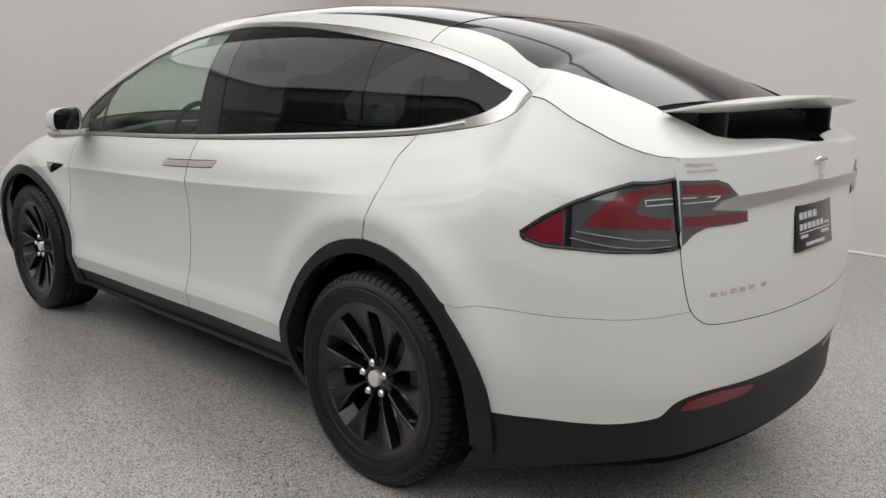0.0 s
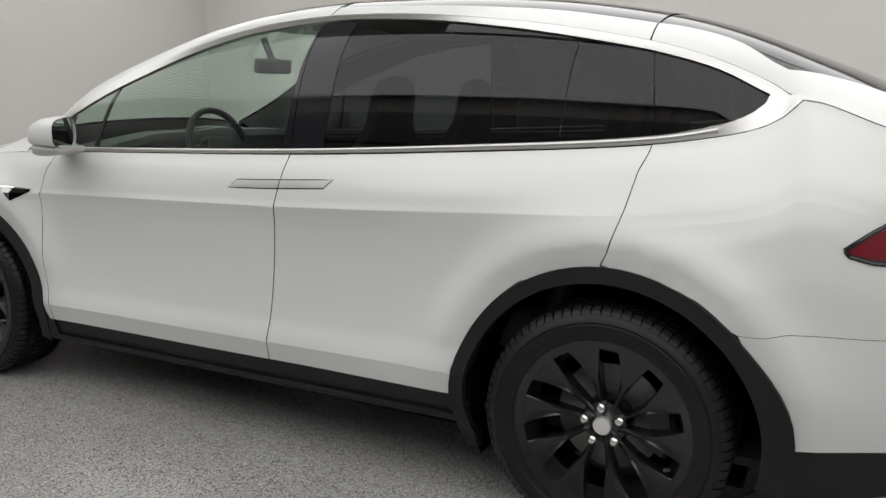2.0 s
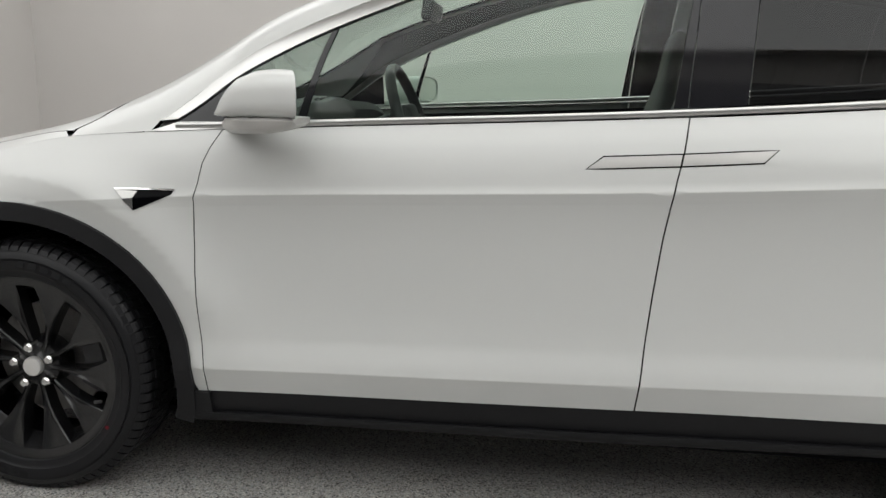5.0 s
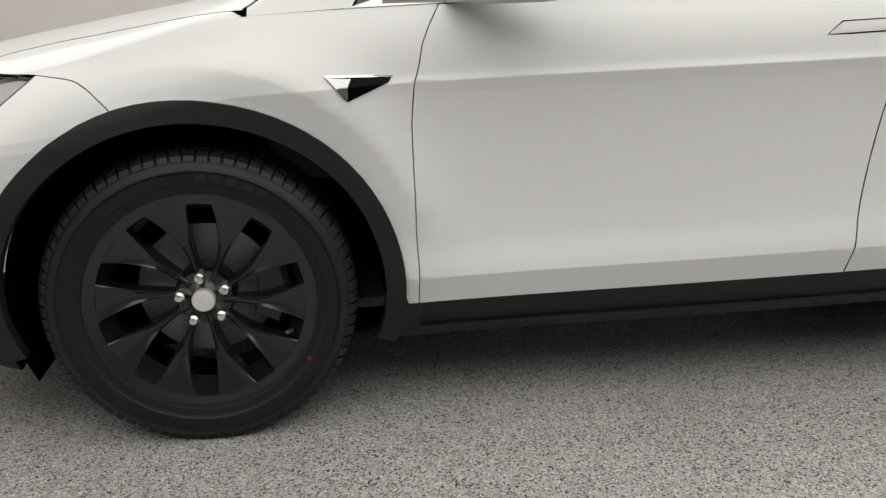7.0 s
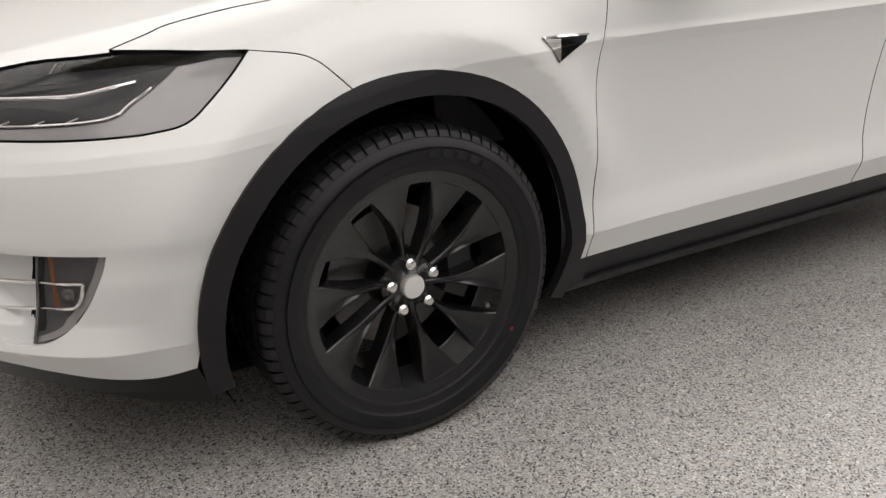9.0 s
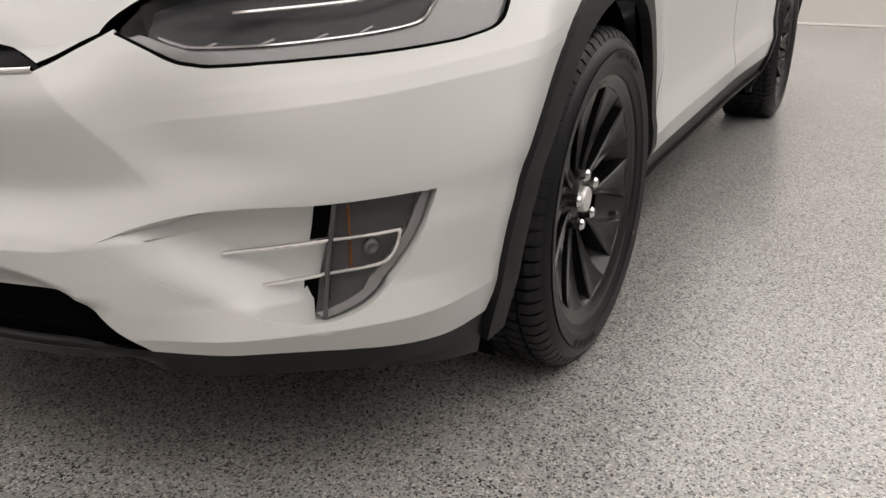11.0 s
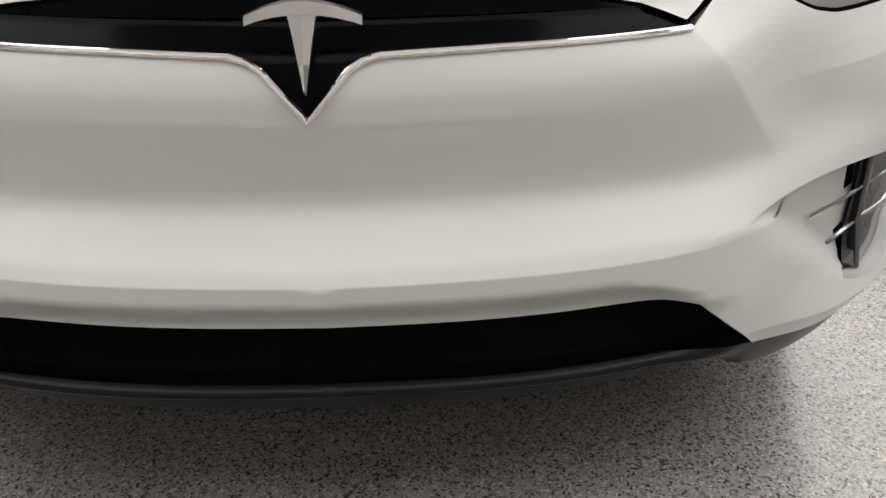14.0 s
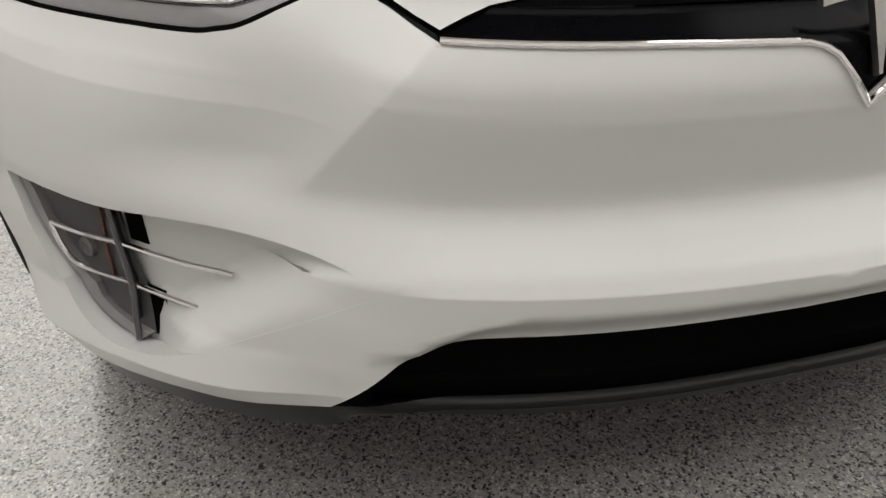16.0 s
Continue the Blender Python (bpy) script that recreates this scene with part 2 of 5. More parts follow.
def patch(F, outline, gap, step, joined, high):
    """A planar outline in the surface's own plan, cut into a fine net and laid on the surface."""
    pts = []
    for a, b in zip(outline, outline[1:] + outline[:1]):
        a, b = np.array(a, float), np.array(b, float)
        n = max(1, int(math.hypot((b[0] - a[0]) / step[0], (b[1] - a[1]) * high / step[1])))
        pts += [a + (b - a) * k / n for k in range(n)]
    p = np.array(pts) * [1, high]
    p = p[np.linalg.norm(p - np.roll(p, 1, 0), axis=1) > 1e-5]
    if gap:
        area = np.sum(p[:, 0] * np.roll(p[:, 1], -1) - np.roll(p[:, 0], -1) * p[:, 1])
        e0, e1 = p - np.roll(p, 1, 0), np.roll(p, -1, 0) - p
        nrm = lambda e: np.stack([-e[:, 1], e[:, 0]], 1) / (np.linalg.norm(e, axis=1, keepdims=True) + 1e-12)
        m = nrm(e0) + nrm(e1)
        m /= np.maximum(np.sum(m * nrm(e1), 1, keepdims=True), .5)
        q = p + m * gap * (1 if area > 0 else -1)
        fixed = (p[:, 0] < 1e-5) | (p[:, 0] > S_END - 1e-5)
        q[fixed, 0] = p[fixed, 0]
        middle = (high == .9) & (p[:, 1] > high - 1e-5)
        q[middle, 1] = p[middle, 1]
        twice = (np.abs(p[:, None] - p[None]).max(2) < 1e-6).sum(1) > 1   # both banks of a slit
        q[twice] = p[twice]
        if joined is not None:
            k = np.abs(p[:, 1] - joined * high) < 1e-5
            q[k, 1] = p[k, 1]
        p = q
    a0, b0 = p, np.roll(p, -1, 0)

    def inside(c):
        cross = (a0[None, :, 1] > c[:, None, 1]) != (b0[None, :, 1] > c[:, None, 1])
        at = a0[None, :, 0] + (c[:, None, 1] - a0[None, :, 1]) * (b0 - a0)[None, :, 0] / ((b0 - a0)[None, :, 1] + 1e-15)
        return (cross & (c[:, None, 0] < at)).sum(1) % 2 == 1

    lo, hi = p.min(0), p.max(0)
    level = np.arange(math.floor(lo[1] / step[1]), hi[1] / step[1] + 1) * step[1]
    if high == .75:   # extra rows beside the folds
        folds = np.concatenate([SHARP - .003, SHARP + .003]) * high
        level = np.sort(np.concatenate([level[np.abs(level[:, None] - folds[None]).min(1) > .005], folds]))
    gx, gy = np.meshgrid(np.arange(math.floor(lo[0] / step[0]), hi[0] / step[0] + 1) * step[0], level)
    grid = np.stack([gx.ravel(), gy.ravel()], 1)
    if high == .75 and lo[0] < .6 and step[0] < .04:   # and beside the folded edge of the nose
        fv = np.linspace(.52, .97, 36)
        fs = np.interp(fv, [.56, .935], [.603, .45])
        near = np.abs(grid[:, 0] - np.interp(grid[:, 1] / high, [.56, .935], [.603, .45])) < .013
        grid = np.concatenate([grid[~(near & (grid[:, 1] > .51 * high))], np.stack([fs - .004, fv * high], 1), np.stack([fs + .004, fv * high], 1)])
    grid = grid[inside(grid)] if len(grid) else grid
    if len(grid):
        w = np.array([step[1] / step[0], 1.0])
        e = (b0 - a0) * w
        d = (grid * w)[:, None] - (a0 * w)[None]
        t = np.clip((d * e[None]).sum(2) / ((e * e).sum(1)[None] + 1e-15), 0, 1)
        grid = grid[np.linalg.norm(d - t[..., None] * e[None], axis=2).min(1) > min(.4 * step[1], .003)]
    co, _, faces, *_ = geometry.delaunay_2d_cdt([Vector(q) for q in np.concatenate([p, grid])], [(i, (i + 1) % len(p)) for i in range(len(p))], [], 0, 1e-6)
    uv = np.array([tuple(c) for c in co])
    faces = np.array([list(f) for f in faces])
    tri = uv[faces]
    area = np.abs(np.cross(tri[:, 1] - tri[:, 0], tri[:, 2] - tri[:, 0]))
    faces = faces[inside(tri.mean(1)) & (area > 1e-9)]
    count = collections.Counter((min(f[i], f[(i + 1) % 3]), max(f[i], f[(i + 1) % 3])) for f in faces for i in range(3))
    rim = [e for e, n in count.items() if n == 1]
    faces = [list(map(int, f)) for f in faces]
    rim = [(int(i), int(j)) for i, j in rim]
    uv = uv / [1, high]
    s, v = np.clip(uv[:, 0], 0, S_END), uv[:, 1]
    P, N = F(s, v), normal_of(F, s, v)
    mid = (s < 1e-5) | (s > S_END - 1e-5) | ((high == .9) & (v > 1 - 1e-4))
    P[mid, 1], N[mid, 1] = 0, 0
    N /= np.linalg.norm(N, axis=1, keepdims=True)
    keep = lambda i: mid[i] or (joined is not None and abs(v[i] - joined) < 1e-4)
    rim = [(a, b) for a, b in rim if not ((mid[a] and mid[b] and (abs(s[a] - s[b]) < 1e-5 or min(v[a], v[b]) > 1 - 1e-4)) or (joined is not None and abs(v[a] - joined) < 1e-4 and abs(v[b] - joined) < 1e-4))]
    return P, N, faces, rim, mid


CUTS = {}


def panel(name, patches, mat, parent=None, label="", side=1, lip=.012, gap=.0022, step=(.05, .03), rise=0.0, seal=None):
    """Panels of sheet on the car's skin: patches of (surface, outline, height to which it is joined to its neighbour or None).
    side: 1 left, -1 right, 0 both halves as one piece. The rim is folded inwards by lip."""
    V, Nn, Fc, Fn = [], [], [], []
    for F, outline, *rest in patches:
        joined = rest[0] if rest else None
        F = off(F, -rise) if rise else F
        at = np.array(outline, float)
        step = step if isinstance(step, tuple) else (step, step)
        key = (np.round(F(at[:, 0], at[:, 1]), 6).tobytes(), gap, step, joined)
        if key not in CUTS:
            CUTS[key] = patch(F, list(outline), gap, step, joined, .75 if abs(F(np.array([3.0]), np.array([.5]))[0, 2]) < .95 else .9)
        P, N, faces, rim, mid = CUTS[key]
        for flip in ([1, -1] if side == 0 else [side]):
            base = len(V)
            P2, N2 = P * [1, flip, 1], N * [1, flip, 1]
            V += list(P2)
            Nn += list(N2)
            way = {}
            for f in faces:
                fn = np.cross(P2[f[1]] - P2[f[0]], P2[f[2]] - P2[f[0]])
                f = f[::-1] if np.dot(fn, N2[f].mean(0)) < 0 else f
                way.update({(f[k], f[(k + 1) % 3]): 1 for k in range(3)})
                Fc.append([base + i for i in f])
                Fn.append(None)
            if lip:
                # the fold has its own corners, so that its shading stays apart
                edge = {}
                for i in {i for e in rim for i in e}:
                    edge[i] = len(V)
                    V.extend((P2[i], P2[i] - N2[i] * lip))
                    Nn.extend((N2[i], N2[i]))
                for a, b in rim:
                    a, b = (b, a) if (a, b) in way else (a, b)
                    fn = np.cross(P2[b] - P2[a], -N2[b])
                    Fc.append([edge[a], edge[b], edge[b] + 1, edge[a] + 1])
                    Fn.append(fn / (np.linalg.norm(fn) + 1e-12))
    ob = mesh_object(name, V, Fc, mat, parent, label)
    me = ob.data
    # the folded rim is painted black, for the shade inside the panel gaps
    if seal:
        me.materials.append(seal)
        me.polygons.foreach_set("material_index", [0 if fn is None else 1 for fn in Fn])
    loops = np.zeros((len(me.loops), 3))
    k = 0
    for f, fn in zip(Fc, Fn):
        for i in f:
            loops[k] = Nn[i] if fn is None else fn
            k += 1
    me.normals_split_custom_set([tuple(x) for x in loops])
    return ob


def tube(name, pts, r, mat, parent=None, label="", n=8, flat=1.0):
    """A round bar along a line of points, its ends closed."""
    pts = [Vector(p) for p in pts]
    bm = bmesh.new()
    rings = []
    for i, p in enumerate(pts):
        d = (pts[min(i + 1, len(pts) - 1)] - pts[max(i - 1, 0)]).normalized()
        u = d.cross(Vector((0, 0, 1)))
        u = u.normalized() if u.length > 1e-4 else Vector((1, 0, 0))
        w = u.cross(d)
        rings.append([bm.verts.new(p + u * r * math.cos(a) * flat + w * r * math.sin(a)) for a in (2 * math.pi * k / n for k in range(n))])
    for a, b in zip(rings, rings[1:]):
        for k in range(n):
            bm.faces.new((a[k], a[(k + 1) % n], b[(k + 1) % n], b[k]))
    bm.faces.new(rings[0]), bm.faces.new(rings[-1])
    return part(name, bm, mat, parent, label)


def on(F, line, rise=.0):
    """Points of a line in the surface's plan, raised over the skin."""
    a = np.array(line, float)
    return off(F, -rise)(a[:, 0], a[:, 1]) if rise else F(a[:, 0], a[:, 1])

# ---- the room ----
def slab(name, x0, x1, y0, y1, z0, z1, mat, label, category):
    bm = bmesh.new()
    box(bm, x0, x1, y0, y1, z0, z1)
    return tagged(part(name, bm, mat, None, smooth=False), label, category, kind="structure")


R = ROOM
slab("floor", R["x0"] - .2, R["x1"] + .2, R["y0"] - .2, R["y1"] + .2, -.12, 0, FLOOR, "grey epoxy garage floor strewn with black and white flakes", "floor")
slab("ceiling", R["x0"] - .2, R["x1"] + .2, R["y0"] - .2, R["y1"] + .2, R["z"], R["z"] + .15, CEILING, "plain off-white ceiling over the showroom", "ceiling")
slab("wall_north", R["x0"], R["x1"], R["y1"], R["y1"] + .2, 0, R["z"], WALL, "plain warm grey painted showroom wall", "wall")
slab("wall_south", R["x0"], R["x1"], R["y0"] - .2, R["y0"], 0, R["z"], WALL, "plain warm grey painted showroom wall", "wall")
slab("wall_west", R["x0"] - .2, R["x0"], R["y0"] - .2, R["y1"] + .2, 0, R["z"], WALL, "plain warm grey painted showroom wall", "wall")
slab("wall_east", R["x1"], R["x1"] + .2, R["y0"] - .2, R["y1"] + .2, 0, R["z"], WALL, "plain warm grey painted showroom wall", "wall")
BB = .022
for nm, a in (("baseboard_north", (R["x0"], R["x1"], R["y1"] - .014, R["y1"])), ("baseboard_south", (R["x0"], R["x1"], R["y0"], R["y0"] + .014)),
              ("baseboard_west", (R["x0"], R["x0"] + .014, R["y0"] + .014, R["y1"] - .014)), ("baseboard_east", (R["x1"] - .014, R["x1"], R["y0"] + .014, R["y1"] - .014))):
    bm = bmesh.new()
    box(bm, *a, .001, BB, bevel=.005)
    tagged(part(nm, bm, TRIM, None), "thin white bead along the foot of the showroom wall", "baseboard", kind="structure")


def ceiling_light(x, y):
    """A stretched luminous ceiling field in a thin white frame, of half lengths x and y."""
    bm = bmesh.new()
    for a in ((-x, x, -y, -y + .05), (-x, x, y - .05, y), (-x, -x + .05, -y + .05, y - .05), (x - .05, x, -y + .05, y - .05)):
        box(bm, *a, -.05, 0)
    ob = tagged(part("ceiling_light", bm, TRIM, None, smooth=False), "large luminous ceiling field in a thin white frame", "ceiling light", "lights round the ceiling")
    bm = bmesh.new()
    box(bm, -x + .05, x - .05, -y + .05, y - .05, -.030, -.010)
    part("diffuser", bm, DIFFUSER, ob, "evenly glowing diffuser sheet", smooth=False)
    return ob


for x, y, half_x, half_y in ((.625, -3.16, 5.45, 2.14), (.625, 2.63, 5.45, 1.31), (-4.0, .15, .82, 1.14), (3.06, .15, 3.0, 1.14)):
    ceiling_light(half_x, half_y).matrix_world = pose(x, y, R["z"] - .0005)

# wide sectional door behind the camera's way
door = tagged(new("door_1"), "closed dark grey sectional garage door with five panels", "garage door", kind="structure")
for k in range(5):
    bm = bmesh.new()
    box(bm, -4.4, 5.6, R["y0"] + .004, R["y0"] + .05, .01 + .56 * k, .555 + .56 * k, bevel=.012)
    part("panel", bm, DOORGREY, door)


# ---- the car's skin: two smooth surfaces, S (lower body) and G (hood, glasshouse, roof), left half with y < 0 ----
def curve(xs, ys):
    """A smooth curve through given stations that never overshoots."""
    xs, ys = np.array(xs, float), np.array(ys, float)
    h, d = np.diff(xs), np.diff(ys) / np.diff(xs)
    m = np.zeros(len(xs))
    for i in range(1, len(xs) - 1):
        if d[i - 1] * d[i] > 0:
            w1, w2 = 2 * h[i] + h[i - 1], h[i] + 2 * h[i - 1]
            m[i] = (w1 + w2) / (w1 / d[i - 1] + w2 / d[i])
    m[0], m[-1] = d[0], d[-1]

    def at(x):
        x = np.clip(x, xs[0], xs[-1])
        i = np.clip(np.searchsorted(xs, x, side="right") - 1, 0, len(xs) - 2)
        t = (x - xs[i]) / h[i]
        return (ys[i] * (1 + 2 * t) * (1 - t) ** 2 + m[i] * h[i] * t * (1 - t) ** 2
                + ys[i + 1] * t * t * (3 - 2 * t) + m[i + 1] * h[i] * t * t * (t - 1))
    return at


def natural(ts, ys):
    """A natural cubic spline."""
    ts, ys = np.array(ts, float), np.array(ys, float)
    n, h = len(ts), np.diff(ts)
    a, b = np.eye(n), np.zeros(n)
    for i in range(1, n - 1):
        a[i, i - 1:i + 2] = h[i - 1], 2 * (h[i - 1] + h[i]), h[i]
        b[i] = 6 * ((ys[i + 1] - ys[i]) / h[i] - (ys[i] - ys[i - 1]) / h[i - 1])
    m = np.linalg.solve(a, b)

    def at(t):
        t = np.clip(t, ts[0], ts[-1])
        i = np.clip(np.searchsorted(ts, t, side="right") - 1, 0, n - 2)
        p, q = (ts[i + 1] - t) / h[i], (t - ts[i]) / h[i]
        return p * ys[i] + q * ys[i + 1] + ((p ** 3 - p) * m[i] + (q ** 3 - q) * m[i + 1]) * h[i] ** 2 / 6
    return at


# widest plan outline, from the nose's middle round the side to the tail's middle
PLAN = [(-2.515, 0), (-2.505, .2), (-2.46, .42), (-2.38, .60), (-2.26, .77), (-2.11, .895), (-1.93, .955), (-1.7, .97), (-1.48, .97),
        (-1.0, .947), (-.3, .948), (.3, .955), (.95, .965), (1.5, .97), (1.85, .96), (2.1, .92), (2.31, .83), (2.45, .69), (2.532, .44), (2.565, .2), (2.572, 0)]
_step = [0.0]
for (_a, _b), (_c, _d) in zip(PLAN, PLAN[1:]):
    _step.append(_step[-1] + math.hypot(_c - _a, _d - _b))
S_END = _step[-1]
plan_x, plan_y = natural(_step, [p[0] for p in PLAN]), natural(_step, [p[1] for p in PLAN])
_s = np.linspace(0, S_END, 4001)
_x, _y = plan_x(_s), plan_y(_s)
_x = np.maximum.accumulate(_x + np.arange(4001) * 1e-9)


def s_of_x(x):
    return np.interp(x, _x, _s)


def s_front(y):
    k = _s < s_of_x(-1.95)
    return np.interp(y, _y[k], _s[k])


STATION = [0, s_front(.45), s_front(.8), s_of_x(-1.5), s_of_x(-1.0), s_of_x(.3), s_of_x(1.0), s_of_x(1.54), s_of_x(1.965), s_of_x(2.2), s_of_x(2.437), S_END]
# inset from the widest outline at each level, station by station
LEVEL = {
    -.20: (.08, .08, .07, .06, .07, .075, .08, .06, .05, .05, .03, .02),
    0.0: (.05, .04, .025, .02, .022, .033, .01, .01, .0, .02, .02, .03),
    .10: (.048, .035, .004, .005, .002, .010, .0, .0, .0, .008, .005, .012),
    .13: (.052, .040, .003, .005, .006, .0135, .0052, .0, .0, .004, .003, .006),
    .22: (.057, .048, .0, .005, .021, .029, .026, .0, .0, .0, .0, .0),
    .335: (.004, .004, .0, .005, .0275, .0355, .035, .006, .0, .0, .0, .0),
    .402: (.0, .002, .003, .005, .028, .036, .037, .010, .0, .0, .0, .0),
    .44: (.014, .013, .003, .005, .028, .036, .038, .013, .0, .0, .0, .005),
    .48: (.034, .029, .0, .005, .027, .035, .038, .016, .0, .0, .0, .005),
    .57: (.066, .056, .001, .005, .024, .031, .034, .018, .008, .007, .002, .010),
    .66: (.054, .047, .006, .008, .017, .022, .026, .02, .021, .016, .005, .016),
    .725: (.042, .038, .013, .010, .010, .011, .018, .025, .043, .027, .007, .021),
    .765: (.035, .033, .025, .012, .002, .001, .013, .030, .063, .034, .008, .022),
    .785: (.031, .031, .032, .015, .007, .006, .018, .036, .074, .039, .009, .021),
    .80: (.030, .030, .038, .018, .009, .008, .021, .042, .084, .044, .010, .019),
    .84: (.027, .030, .050, .03, .014, .013, .03, .06, .113, .065, .012, .012),
    .92: (.034, .046, .075, .065, .030, .030, .065, .100, .178, .103, .015, .015),
    1.0: (.075, .085, .115, .105, .06, .064, .115, .17, .255, .15, .022, .02)}
SHARP = np.array([.10, .335, .402, .725, .765])      # levels at which the sheet is folded
_lv = sorted(LEVEL)
_lc = [curve(STATION, LEVEL[k]) for k in _lv]
z_sill = curve([0, s_front(.56), s_of_x(-1.975), s_of_x(-.98), s_of_x(.21), s_of_x(.99), s_of_x(2.015), s_of_x(2.45), S_END],
               [.29, .295, .303, .322, .346, .373, .41, .43, .43])
z_belt = curve([0, s_front(.43), s_front(.62), s_of_x(-2.1), s_of_x(-1.817), s_of_x(-1.345), s_of_x(-1.0), s_of_x(.3), s_of_x(1.0), s_of_x(1.54), s_of_x(1.70), s_of_x(1.824),
                s_of_x(1.91), s_of_x(1.965), s_of_x(2.2), s_of_x(2.437), S_END],
               [.755, .765, .81, .86, .905, 1.02, 1.044, 1.108, 1.154, 1.200, 1.224, 1.25, 1.288, 1.336, 1.27, 1.188, 1.195])
z_roof = curve([-2.52, -2.42, -2.2, -1.8, -1.45, -1.25, -1.0, -.78, -.5, -.22, .1, .37, .7, 1.0, 1.5, 1.965, 2.33, 2.45, 2.6],
               [.76, .83, .91, 1.0, 1.075, 1.17, 1.30, 1.425, 1.535, 1.62, 1.675, 1.69, 1.692, 1.68, 1.618, 1.475, 1.31, 1.235, 1.20])
ARCH_R, HUB_F, HUB_R = .497, (-1.4825, .362), (1.4825, .365)


def smooth(a, b, x):
    t = np.clip((x - a) / (b - a), 0, 1)
    return t * t * (3 - 2 * t)


def S(s, v):
    """Point of the lower body: s along the plan outline, v from 0 at the sill to 1 at the belt."""
    s, v = np.broadcast_arrays(np.asarray(s, float), np.asarray(v, float))
    e = 1e-3
    tx, ty = plan_x(s + e) - plan_x(s - e), plan_y(s + e) - plan_y(s - e)
    ln = np.hypot(tx, ty) + 1e-12
    # the folded edge that runs from the nose's corner down to the fog lamp
    fold = np.interp(v, [.30, .42], [.44, STATION[1]])
    end = np.interp(v, [.30, .42], [.545, STATION[2]])
    f = np.clip((s - fold) / (end - fold), 0, 1)
    w = np.where(s < fold, s * STATION[1] / fold, np.where(s < STATION[2], STATION[1] + (STATION[2] - STATION[1]) * f, s))
    past = np.maximum(s - np.interp(v, [.56, .935], [.603, .45]), 0)
    crease = .30 * past * np.exp(-(past / .125) ** 2) * smooth(.50, .64, v) * (1 - .6 * smooth(.93, 1.0, v))
    rows = np.stack([c(w) for c in _lc], 0)
    lv = np.array(_lv)
    # the lower fold falls to the corner of the inlet
    edge = np.interp(s, [0, .36, .41, .44, .4748, .50, .72], [.348, .343, .324, .294, .250, .245, .335])
    drop = np.where(v < edge, .13 + (v - .13) * .205 / (edge - .13), .335 + (v - edge) * .067 / (.402 - edge))
    vv = np.clip(np.where((v > .13) & (v < .402) & (s < .72), drop, v), lv[0], lv[-1])
    i = np.clip(np.searchsorted(lv, vv, side="right") - 1, 0, len(lv) - 2)
    take = lambda k: np.take_along_axis(rows, np.clip(k, 0, len(lv) - 1)[None], 0)[0]
    h = lv[i + 1] - lv[i]
    t = (vv - lv[i]) / h
    r0, r1 = take(i), take(i + 1)
    d1 = (r1 - r0) / h
    d0 = np.where(i > 0, (r0 - take(i - 1)) / (lv[i] - lv[np.maximum(i - 1, 0)]), d1)
    d2 = np.where(i < len(lv) - 2, (take(i + 2) - r1) / (lv[np.minimum(i + 2, len(lv) - 1)] - lv[i + 1] + 1e-9), d1)
    lim = lambda a, b: np.where(a * b > 0, 2 * a * b / (a + b + 1e-12), 0)
    folded = np.array([np.abs(SHARP - k).min() < 1e-6 for k in lv])
    front = 1 - smooth(.42, .52, s)
    crisp = np.where(folded, 1.0, 0.0)
    low = (lv > .2) & (lv < .5)
    c0, c1 = (crisp[k] * np.where(low[k], front, 1.0) for k in (i, i + 1))
    m0 = np.where(i > 0, lim(d0, d1) * (1 - c0) + d1 * c0, d1)
    m1 = np.where(i < len(lv) - 2, lim(d1, d2) * (1 - c1) + d1 * c1, d1)
    ins = r0 * (1 + 2 * t) * (1 - t) ** 2 + m0 * h * t * (1 - t) ** 2 + r1 * t * t * (3 - 2 * t) + m1 * h * t * t * (t - 1)
    z = z_sill(s) + v * (z_belt(s) - z_sill(s))
    bx, by = plan_x(s), plan_y(s)
    out = 0
    for (hx, hz) in (HUB_F, HUB_R):
        r = np.hypot(bx - hx, z - hz)
        out = out + (.034 * np.exp(-((np.maximum(r, .555) - .555) / .085) ** 2) - .24 * np.clip(.555 - r, 0, .06)) * smooth(.33, .62, z)
    # the ledge along the foot of the front bumper
    ledge = np.clip(np.minimum((.21 - v) / .11, (v + .10) / .20), 0, 1) * smooth(.56, .72, s) * (1 - smooth(.98, 1.15, s))
    d = ins + crease - out - .022 * ledge
    return np.stack([bx + ty / ln * d, -(by - tx / ln * d), z], -1)


def G(s, q):
    """Point of the upper body: s as in S, q from 0 at the belt to 1 at the middle of the car."""
    s, q = np.broadcast_arrays(np.asarray(s, float), np.asarray(q, float))
    p0 = S(s, np.ones_like(s))
    x, y0, zb = p0[..., 0], -p0[..., 1], p0[..., 2]
    zr = np.maximum(z_roof(x), zb + .002)
    h = zr - zb
    k = smooth(.08, .35, h)
    y1, z1 = y0 - (.11 * k + .9 * (1 - k)) * h, zb + (.68 * k + .5 * (1 - k)) * h
    y2, z2 = (.92 * k + .70 * (1 - k)) * y0, zr + .045 * h * k
    a, b, c, d = (1 - q) ** 3, 3 * q * (1 - q) ** 2, 3 * q * q * (1 - q), q ** 3
    return np.stack([x, -(a * y0 + b * y1 + c * y2), a * zb + b * z1 + c * z2 + d * zr], -1)

# ---- the car ----
car = tagged(new("car"), "pearl white electric SUV with black cladding and a raised spoiler", "car", "", "")
car.empty_display_size = .3
SIDES = (1, -1)


